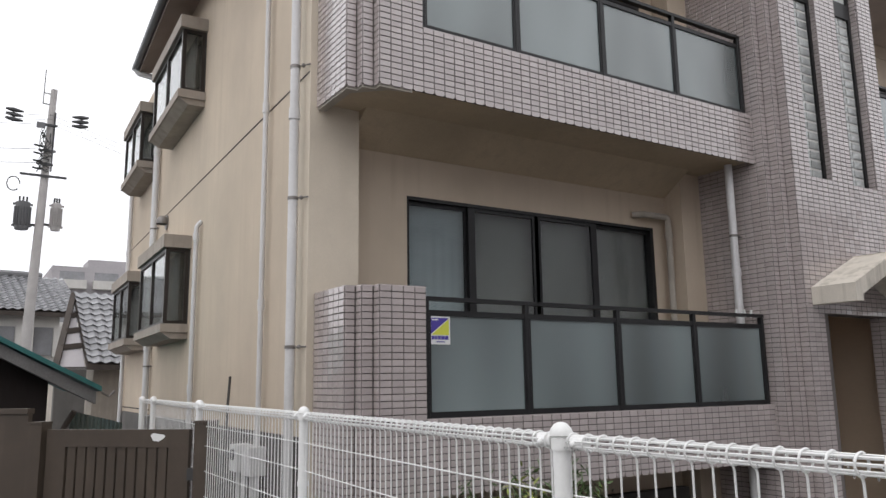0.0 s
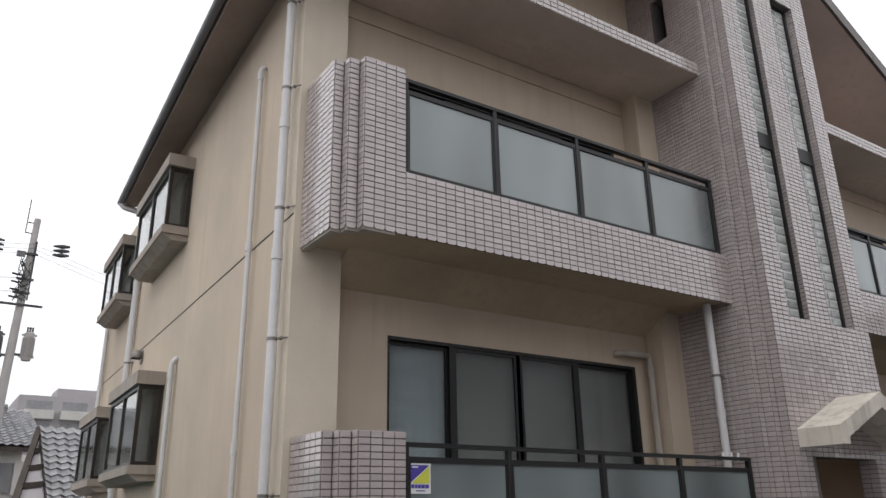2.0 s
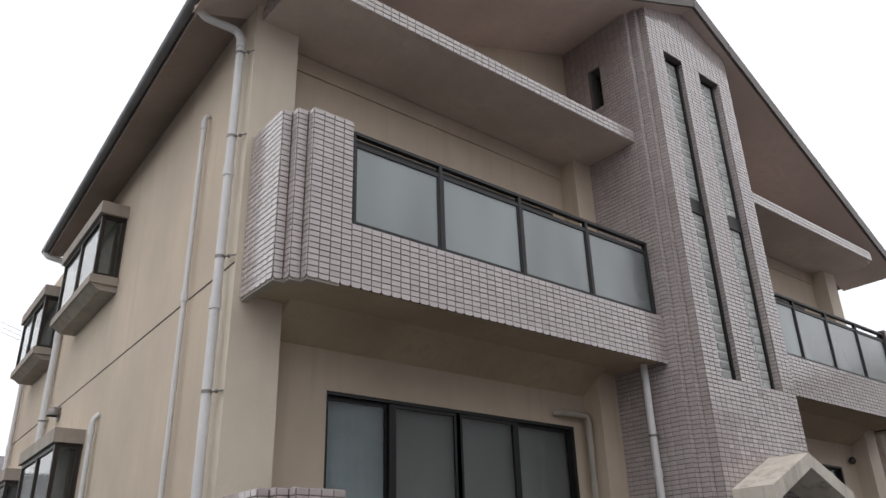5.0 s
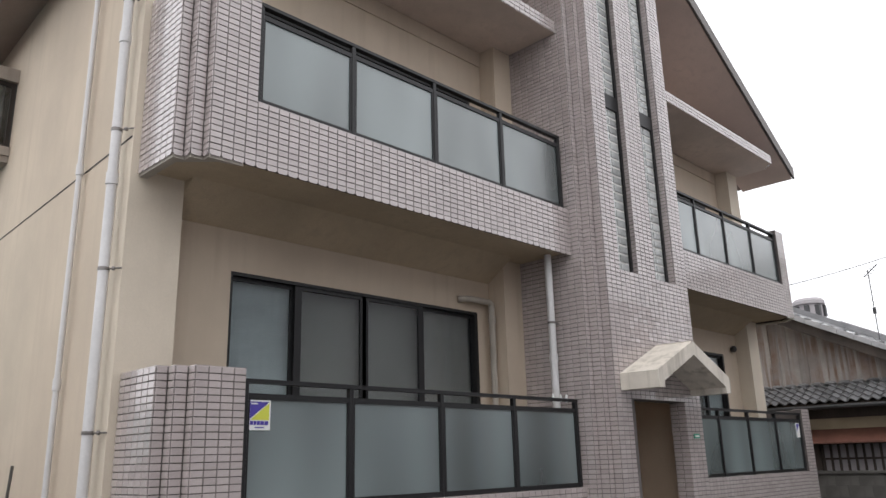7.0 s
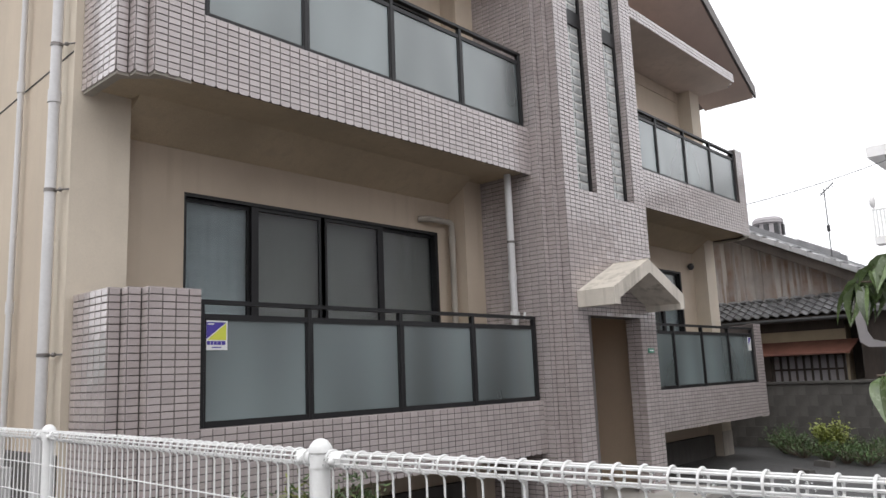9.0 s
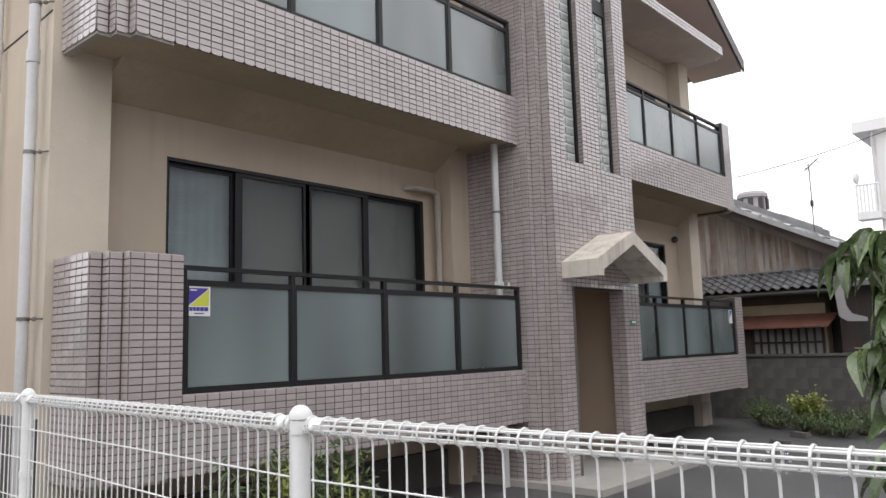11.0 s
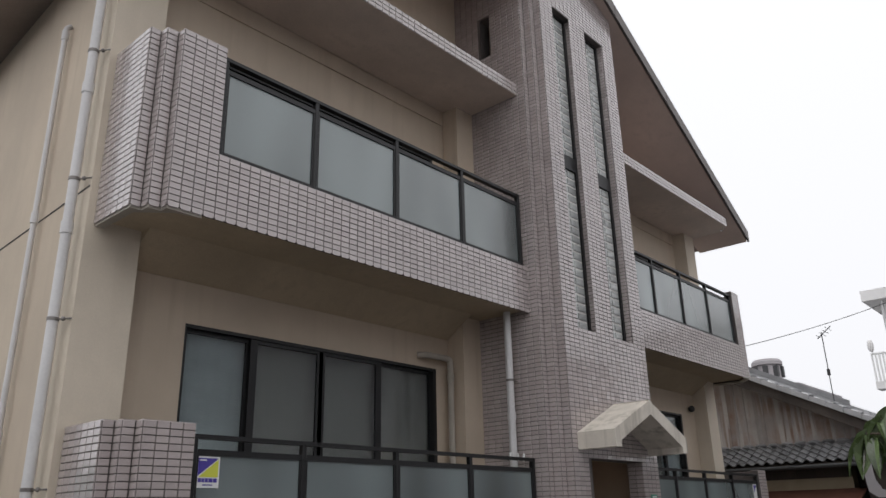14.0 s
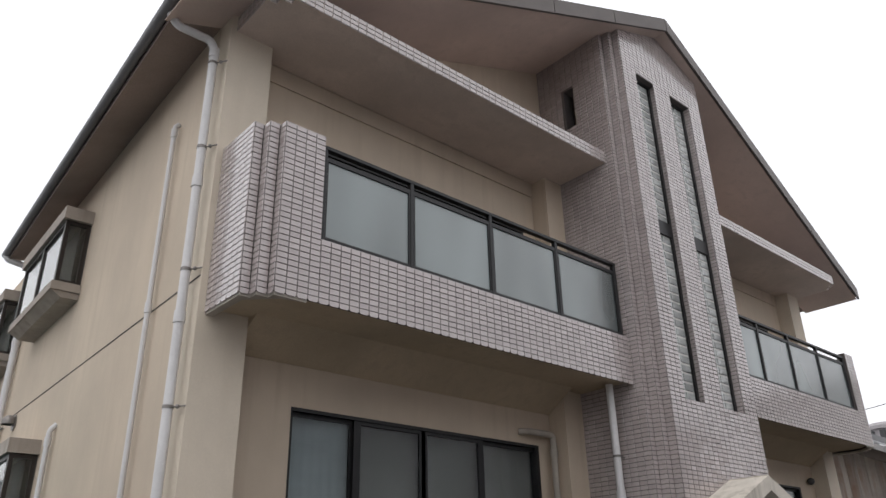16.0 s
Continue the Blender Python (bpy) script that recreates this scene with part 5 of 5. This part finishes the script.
for j in range(26):
    ya = -2.2 + j * 0.3
    za, zb = verge_z(ya) + 0.13, verge_z(ya + 0.3) + 0.13
    tilev = Shape().prism([(HX - 0.5, ya), (HX - 0.3, ya), (HX - 0.3, ya + 0.29), (HX - 0.5, ya + 0.29)], [za - 0.05, za - 0.05, zb - 0.05, zb - 0.05], [za + 0.07, za + 0.1, zb + 0.07, zb + 0.05])
    part("verge_tile", tilev, PALETILE, house)
far_ridge = Shape()
bar((19.0, 0.3, 4.42), (19.0, 4.2, 6.38), 0.14, 0.24, far_ridge)
part("rear_ridge", far_ridge, ROOFTILE, house, "dark ridge of the roof behind")
# pent roof, with its ochre wall, red awning and lattice windows below
pent = [(14.05, -0.9, 2.68), (14.98, -0.95, 3.1), (14.98, 5.0, 3.1), (14.05, 5.0, 2.68)]
part("pent_roof", Shape().slab(pent, 0.06), DARKWOOD, house)
pantiles(house, (14.05, 5.0, 2.7), (0, -1, 0), (0.93, 0, 0.42), 31, 5, ROOFTILE, True, 0.192, 0.204)
for j in range(21):
    y = -0.75 + j * 0.27
    part("ridge_tile", Shape().ball((14.9, y, 3.15), 0.08, 0.135, 0.05, 4, 8), ROOFTILE, house)
part("pent_gutter", Shape().tube([(14.02, -0.92, 2.64), (14.02, 5.0, 2.64)], 0.04, 8), DARKMETAL, house)
part("ochre_wall", Shape().box(14.6, 14.95, -0.62, 5.0, GROUND, 2.64), OCHRE, house, "ochre plaster wall below the pent roof")
part("beam", Shape().box(14.57, 14.598, -0.62, 5.0, 2.44, 2.64), DARKWOOD, house)
part("awning", Shape().slab([(14.1, -0.78, 1.98), (14.58, -0.85, 2.23), (14.58, 5.0, 2.23), (14.1, 5.0, 1.98)], 0.03), REDIRON, house, "red-brown sheet iron awning")
part("dark_opening", Shape().box(14.56, 14.598, -0.57, 5.0, 1.1, 1.97), FARWALL, house, "pale screen behind the lattice")
for j in range(36):
    part("lattice_bar", Shape().box(14.5, 14.55, -0.57 + j * 0.152, -0.535 + j * 0.152, 1.1, 1.97), DARKWOOD, house)
for z in (1.64, 1.93, 1.2):
    part("lattice_rail", Shape().box(14.52, 14.558, -0.57, 5.0, z, z + 0.04), DARKWOOD, house)
for y in (0.85, 2.3):
    part("lattice_post", Shape().box(14.47, 14.556, y, y + 0.12, 1.1, 1.98), DARKWOOD, house)
annex = thing("annex", "grey plastered annex with a dark opening beside the old house", "house")
part("wall", Shape().box(14.3, 17, -5.5, -0.95, GROUND, 2.75), DARKWOOD, annex)
part("roof", Shape().slab([(14.0, -5.7, 2.8), (17, -5.7, 3.2), (17, -0.85, 3.2), (14.0, -0.85, 2.8)], 0.1), ROOFTILE, annex)
# dark sheet on the wall's face in place of an unlit opening
part("opening", Shape().box(14.27, 14.299, -3.3, -1.3, 1.0, 2.0), UNLIT_SHEET, annex)

hood = [(-0.97, 2.75), (-1.3, 3.05), (-1.36, 2.92), (-1.14, 2.64), (-1.16, 2.34), (-1.24, 2.18), (-1.5, 2.1), (-1.5, 2.03), (-1.16, 2.04), (-1.02, 2.14)]
n = len(hood)
part("eave_hood", Shape().add([(x, y, z) for x in (13.96, 14.0) for y, z in hood], [tuple(range(n)), tuple(reversed(range(n, 2 * n)))] + [(i, n + i, n + (i + 1) % n, (i + 1) % n) for i in range(n)]), FARWALL, annex, "pale grey sheet hood below the eave")

# block wall in courses
wall = structure("wall_block", Shape().box(13.22, 13.3, -9, 8, GROUND, 1.41), BLOCKJOINT, "dark stained concrete block wall behind the yard")
block_mesh = Shape().box(-0.035, 0.035, -0.1985, 0.1985, -0.0955, 0.0955).mesh("block", BLOCK)
BLOCKS = []
for row in range(6):
    for j in range(20):
        BLOCKS.append((13.2, -3.8 + j * 0.4 + (0.2 if row % 2 else 0), GROUND + 0.1 + 0.193 * row))
part("coping", Shape().box(13.13, 13.33, -9, 8, 1.412, 1.46), BLOCK, wall)

# white building
house = thing("white_building", "white plastered building with a flat roof and a small balcony", "house", "houses beside")
part("body", Shape().box(24.3, 33, -9, 0.12, GROUND, 8.0), WHITEWALL, house)
part("roof_slab", Shape().box(24.02, 33.5, -9.5, 0.66, 8.0, 8.33), WHITEWALL, house)
part("balcony_slab", Shape().box(23.75, 24.29, 0.0, 0.68, 5.24, 5.47), WHITEWALL, house)
for j in range(7):
    part("baluster", Shape().tube([(23.8, 0.64 - j * 0.1, 5.47), (23.8, 0.64 - j * 0.1, 6.28)], 0.03, 6), WHITE, house)
part("handrail", Shape().tube([(23.8, 0.66, 6.3), (23.8, 0.0, 6.3)], 0.035, 6), WHITE, house)
part("rain_pipe", Shape().tube([(24.24, 0.16, 5.47), (24.24, 0.16, 7.99)], 0.05, 8), PVC, house)
dish = part("dish", Shape().ball((23.78, 0.62, 6.55), 0.16, 0.09, 0.2, 5, 14).tube([(23.8, 0.6, 6.3), (23.8, 0.6, 6.5)], 0.02, 6), WHITEWALL, house, "small white satellite dish", True)
ant = thing("roof_aerial", "thin television aerial on the old house's roof", "aerial")
part("mast", Shape().tube([(17.0, 0.1, verge_z(0.1)), (17.0, 0.1, 5.8)], 0.011, 6), DARKMETAL, ant)
part("boom", Shape().tube([(17.0, 0.2, 5.65), (17.0, -0.12, 5.9)], 0.012, 6), DARKMETAL, ant)
part("mixer", Shape().box(16.97, 17.03, 0.07, 0.13, 4.78, 4.92), DARKMETAL, ant)
for j in range(4):
    part("element", Shape().tube([(16.75, 0.15 - j * 0.07, 5.68 + j * 0.055), (17.25, 0.15 - j * 0.07, 5.68 + j * 0.055)], 0.006, 5), DARKMETAL, ant)
cable("overhead_cable", (14, 4.5, 5.05), (24, -1.5, 8.2), 0.35, 0.009, "thin black overhead cable across the yard")
tank = thing("rooftop_tank", "grey round tank room on a distant roof", "tank")
TKX, TKY = 42.0, 10.0
part("drum", Shape().tube([(TKX, TKY, 8.3), (TKX, TKY, 9.6)], 0.71, 18), FARWALL, tank, "", True)
part("lid", Shape().tube([(TKX, TKY, 9.6), (TKX, TKY, 9.78), (TKX, TKY, 9.93)], [0.83, 0.83, 0.7], 18), FARWALL, tank, "", True)
for k in range(8):
    q = 2 * math.pi * k / 8 + 0.2
    part("opening", Shape().box(TKX + 0.72 * math.cos(q) - 0.12, TKX + 0.72 * math.cos(q) + 0.12, TKY + 0.72 * math.sin(q) - 0.12, TKY + 0.72 * math.sin(q) + 0.12, 8.9, 9.52), DARKMETAL, tank)
part("building", Shape().box(40.5, 48, 8, 16, GROUND, 8.29), FARWALL, tank)

# parking stops
for x, y in ((9.6, -1.19), (10.66, -1.15)):
    stop = thing("parking_stop", "low weathered concrete wheel stop on the asphalt", "wheel stop", "wheel stops")
    part("stop", Shape().add([(-0.2, -0.07, 0), (0.2, -0.07, 0), (0.2, 0.07, 0), (-0.2, 0.07, 0), (-0.19, -0.05, 0.1), (0.19, -0.05, 0.1), (0.19, 0.05, 0.1), (-0.19, 0.05, 0.1)],
                             [(3, 2, 1, 0), (4, 5, 6, 7), (0, 1, 5, 4), (1, 2, 6, 5), (2, 3, 7, 6), (3, 0, 4, 7)]).move(pose(x, y, GROUND, 0, 0, 62) @ Matrix.Diagonal((0.8, 0.9, 0.85, 1))), BLOCK, stop)
# ground sill of the right wing and the void under the balconies
structure("wall_base", Shape().box(7.48, 11.5, 0.9, 0.998, GROUND, 0.6), BLOCK, "dark stained plinth below the far balcony")
structure("wall_base", Shape().box(0.72, 4.76, 0.9, 0.998, GROUND, 0.62), BLOCK, "dark stained plinth below the balcony")
structure("wall_base", Shape().box(11.49, 11.91, 0.74, 0.748, GROUND, 0.66), CONCRETE, "grey mortar foot of the wing wall")

# ---- unseen plain walls added behind the walk to block low sky light ----
structure("wall_street", Shape().box(-4, 30, -14.2, -14, GROUND, 8.6).box(-22, -4.01, -14.2, -14, GROUND, 4.2), FARWALL, "unseen grey wall on the street side, added to block low sky light")
structure("wall_lane", Shape().box(-11.2, -11, -14, 3.0, GROUND, 4.2), FARWALL, "unseen grey wall on the lane side, added to block low sky light")

# ---- plants ----
rng = random.Random(5)


def leaf_shape(L, W, bend=0.25, k=4, fold=0.18):
    s = Shape()
    v, f = [], []
    for i in range(k + 1):
        t = i / k
        w = W * math.sin(math.pi * min(1, 0.06 + 0.94 * t) ** 0.8) * 0.5 if 0 < i < k else 0.002
        z = -bend * L * t * t
        v += [(-w, L * t, z + fold * w), (0, L * t, z), (w, L * t, z + fold * w)]
    for i in range(k):
        a = 3 * i
        f += [(a, a + 1, a + 4, a + 3), (a + 1, a + 2, a + 5, a + 4)]
    return v, f


def shrub(name, centre, size, count, L, W, mat, label, category="shrub", stems=9, up=0.6):
    ob = thing(name, label, category, "", "", centre)
    twigs = Shape()
    tips = []
    for i in range(stems):
        a, r = rng.uniform(0, 6.28), rng.uniform(0.2, 1.0)
        tip = (size[0] * r * math.cos(a), size[1] * r * math.sin(a), size[2] * rng.uniform(0.55, 1.0) * (1.1 - 0.35 * r))
        twigs.tube([(0.1 * tip[0], 0.1 * tip[1], 0), (0.5 * tip[0], 0.5 * tip[1], 0.55 * tip[2]), tip], [0.008, 0.006, 0.003], 5)
        tips.append(tip)
    tagged(part("stem_tangle", twigs, BARK, ob), "", "", "", "stuff")
    crown = Shape()
    v0, f0 = leaf_shape(L, W)
    for i in range(count):
        t = rng.choice(tips)
        k = rng.uniform(0.35, 1.08)
        p = (t[0] * k + rng.gauss(0, size[0] * 0.13), t[1] * k + rng.gauss(0, size[1] * 0.13), max(0.02, t[2] * k + rng.gauss(0, size[2] * 0.08)))
        sc = rng.uniform(0.6, 1.2)
        m = Matrix.Translation(p) @ Euler((rng.gauss(up, 0.5), rng.gauss(0, 0.5), rng.uniform(0, 6.28))).to_matrix().to_4x4() @ Matrix.Scale(sc, 4)
        crown.add([tuple(m @ Vector(q)) for q in v0], f0)
    tagged(part("foliage", crown, mat, ob), "", "", "", "stuff")
    return ob


for x, y, h in ((1.05, -0.52, 0.9), (1.45, -0.62, 0.88), (1.85, -0.6, 0.86)):
    shrub("shrub", (x, y, GROUND), (0.3, 0.28, h), 950, 0.08, 0.019, LEAF, "evergreen shrub with narrow leaves in front of the balcony", stems=22)
for x, y, h in ((1.25, -0.66, 0.85), (1.7, -0.7, 0.8)):
    shrub("shrub", (x, y, GROUND), (0.26, 0.24, h), 480, 0.075, 0.019, LEAF_LIGHT, "evergreen shrub with yellowish new leaves", stems=16)
shrub("shrub", (11.77, -0.95, GROUND), (0.32, 0.32, 0.6), 1900, 0.06, 0.032, LEAF_LIGHT, "round shrub with yellow-green variegated leaves", stems=30)
WEEDS = ((12.8, 0.2, 0.45), (12.4, 0.0, 0.46), (12.2, -0.2, 0.42), (11.9, -0.45, 0.36), (11.5, -0.95, 0.3), (11.35, -1.25, 0.32), (11.2, -1.6, 0.33), (11.6, -1.8, 0.38),
         (11.9, -1.4, 0.42), (12.2, -1.2, 0.45), (12.3, -1.8, 0.45), (11.8, -2.2, 0.42), (12.6, -0.6, 0.5), (12.4, -2.5, 0.5), (11.5, -2.4, 0.35))
for x, y, h in WEEDS:
    fresh = int(x * 10 + y * 7) % 2 == 0
    shrub("weed_clump", (x - 0.2, y - 0.07, GROUND), (0.4, 0.4, h * (1.05 if fresh else 0.8)), 520, 0.06, 0.014, LEAF_MID if fresh else LEAF, "tangled bright green weeds before the block wall", "weeds", 26, 0.9)
shrub("weed_clump", (12.15, 1.05, GROUND), (0.12, 0.12, 0.4), 60, 0.08, 0.02, LEAF, "small weeds at the foot of the wall", "weeds", 7)

# young tree beyond the fence
tree = thing("tree", "young fruit tree with long drooping green leaves", "tree")
TX, TY = 0.0, -5.25
part("trunk", Shape().tube([(TX, TY, GROUND), (TX + 0.03, TY + 0.02, 1.0), (TX - 0.02, TY, 1.7), (TX, TY + 0.03, 2.5)], [0.04, 0.032, 0.022, 0.008], 10), BARK, tree, "", True)
crown = Shape()
LV, LF = leaf_shape(0.105, 0.036, 0.42, 6, 0.55)


def droop(at, way, size):
    """A leaf that hangs from a point, its tip along way, its face turned up."""
    y = Vector(way).normalized()
    x = y.cross(Vector((rng.gauss(0, 0.35), rng.gauss(0, 0.35), 1))).normalized()
    z = x.cross(y)
    m = Matrix.Translation(at) @ Matrix((x, y, z)).transposed().to_4x4() @ Matrix.Scale(size, 4)
    crown.add([tuple(m @ Vector(q)) for q in LV], LF)


TWIGS = [(-0.285, -4.61, 1.985), (-0.28, -4.645, 2.0), (-0.27, -4.67, 1.965), (-0.3, -4.59, 1.955), (-0.25, -4.66, 1.88), (-0.24, -4.665, 1.915), (-0.285, -4.6, 1.765),
         (-0.27, -4.63, 1.775), (-0.262, -4.645, 1.74), (-0.26, -4.65, 1.69), (-0.28, -4.632, 1.54), (-0.2, -4.75, 1.85), (-0.15, -4.85, 2.05), (0.1, -4.9, 2.2), (0.2, -5.4, 2.1),
         (-0.2, -5.4, 1.9), (0.1, -5.1, 2.4), (-0.12, -4.9, 1.65), (0.25, -5.1, 1.8),
         (-0.258, -4.652, 1.86), (-0.252, -4.66, 1.79), (-0.258, -4.65, 1.72), (-0.255, -4.655, 1.64), (-0.262, -4.65, 1.58), (-0.245, -4.67, 1.95)]
for i in range(36):
    q = rng.uniform(-2.6, 0.9)
    TWIGS.append((TX + rng.uniform(0.15, 0.6) * math.cos(q), TY + rng.uniform(0.15, 0.5) * math.sin(q) - 0.05, rng.uniform(1.5, 2.6)))
for tip in [(x + 0.008, y, z - 0.04) for x, y, z in TWIGS]:
    b = Vector(tip) + Vector((0, -0.03, 0.04))
    a = Vector((TX, TY, tip[2] - 0.12))
    mid = a.lerp(b, 0.6) + Vector((0, 0, 0.05))
    part("limb", Shape().tube([a, mid, b], [0.008, 0.005, 0.002], 7), BARK, tree, "", True)
    for i in range(18):
        p = mid.lerp(b, 1 - 0.55 * (i / 18) ** 1.5) + Vector((rng.gauss(0, 0.006), rng.gauss(0, 0.006), rng.gauss(0, 0.006)))
        q = rng.uniform(0, 6.28)
        droop(p, (math.cos(q) * 0.8 - 0.15, math.sin(q) * 0.8 + 0.25, rng.uniform(-1.5, -0.25)), rng.uniform(0.5, 0.95))
part("foliage", crown, LEAF_NEAR, tree, "", True)

for p in BLOCKS:
    ob = new("block", block_mesh)
    ob.parent = wall
    ob.location = p

# ---- tiles, laid last ----
TILE_MESH, TILE_V, TILE_F = tile_mesh(0.0928, 0.0436, 0.008, 0.0025, "tile", TILE)
EDGE_MESH = bpy.data.meshes.new("edge_tile")  # its lower corners are rounded
EDGE_MESH.from_pydata([(x, y, z) for y in (0.0, -0.0085) for x, z in ((-0.046, 0.0216), (-0.046, -0.006), (-0.041, -0.016), (-0.032, -0.0225), (0.032, -0.0225), (0.041, -0.016), (0.046, -0.006), (0.046, 0.0216))],
                      [], [tuple(range(8, 16))] + [(i, (i + 1) % 8, 8 + (i + 1) % 8, 8 + i) for i in range(8)])
EDGE_MESH.materials.append(TILE)
for parent, poses in EDGE_PARTS:
    for m in poses:
        ob = new("edge_tile", EDGE_MESH)
        ob.parent = parent
        ob.matrix_basis = m
for parent, poses, near in TILE_PARTS:
    poses = sorted(poses, key=lambda m: (m.translation.x - near[0]) ** 2 + (m.translation.y - near[1]) ** 2 + 0.3 * (m.translation.z - 2.5) ** 2)
    for m in poses[:300]:
        ob = new("tile", TILE_MESH)
        ob.parent = parent
        ob.matrix_basis = m
    rest = poses[300:]
    if rest:
        base = np.array([(*p, 1.0) for p in TILE_V])
        verts = np.concatenate([base @ np.array(m).T[:, :3] for m in rest])
        k = len(TILE_V)
        me = bpy.data.meshes.new("tile_field")
        me.from_pydata(verts.tolist(), [], [tuple(i + j * k for i in f) for j in range(len(rest)) for f in TILE_F])
        me.materials.append(TILE)
        field = new("tile_field", me)
        field.parent = parent
        tagged(field, "pale mauve glazed tiles in straight rows", "", "", "stuff")
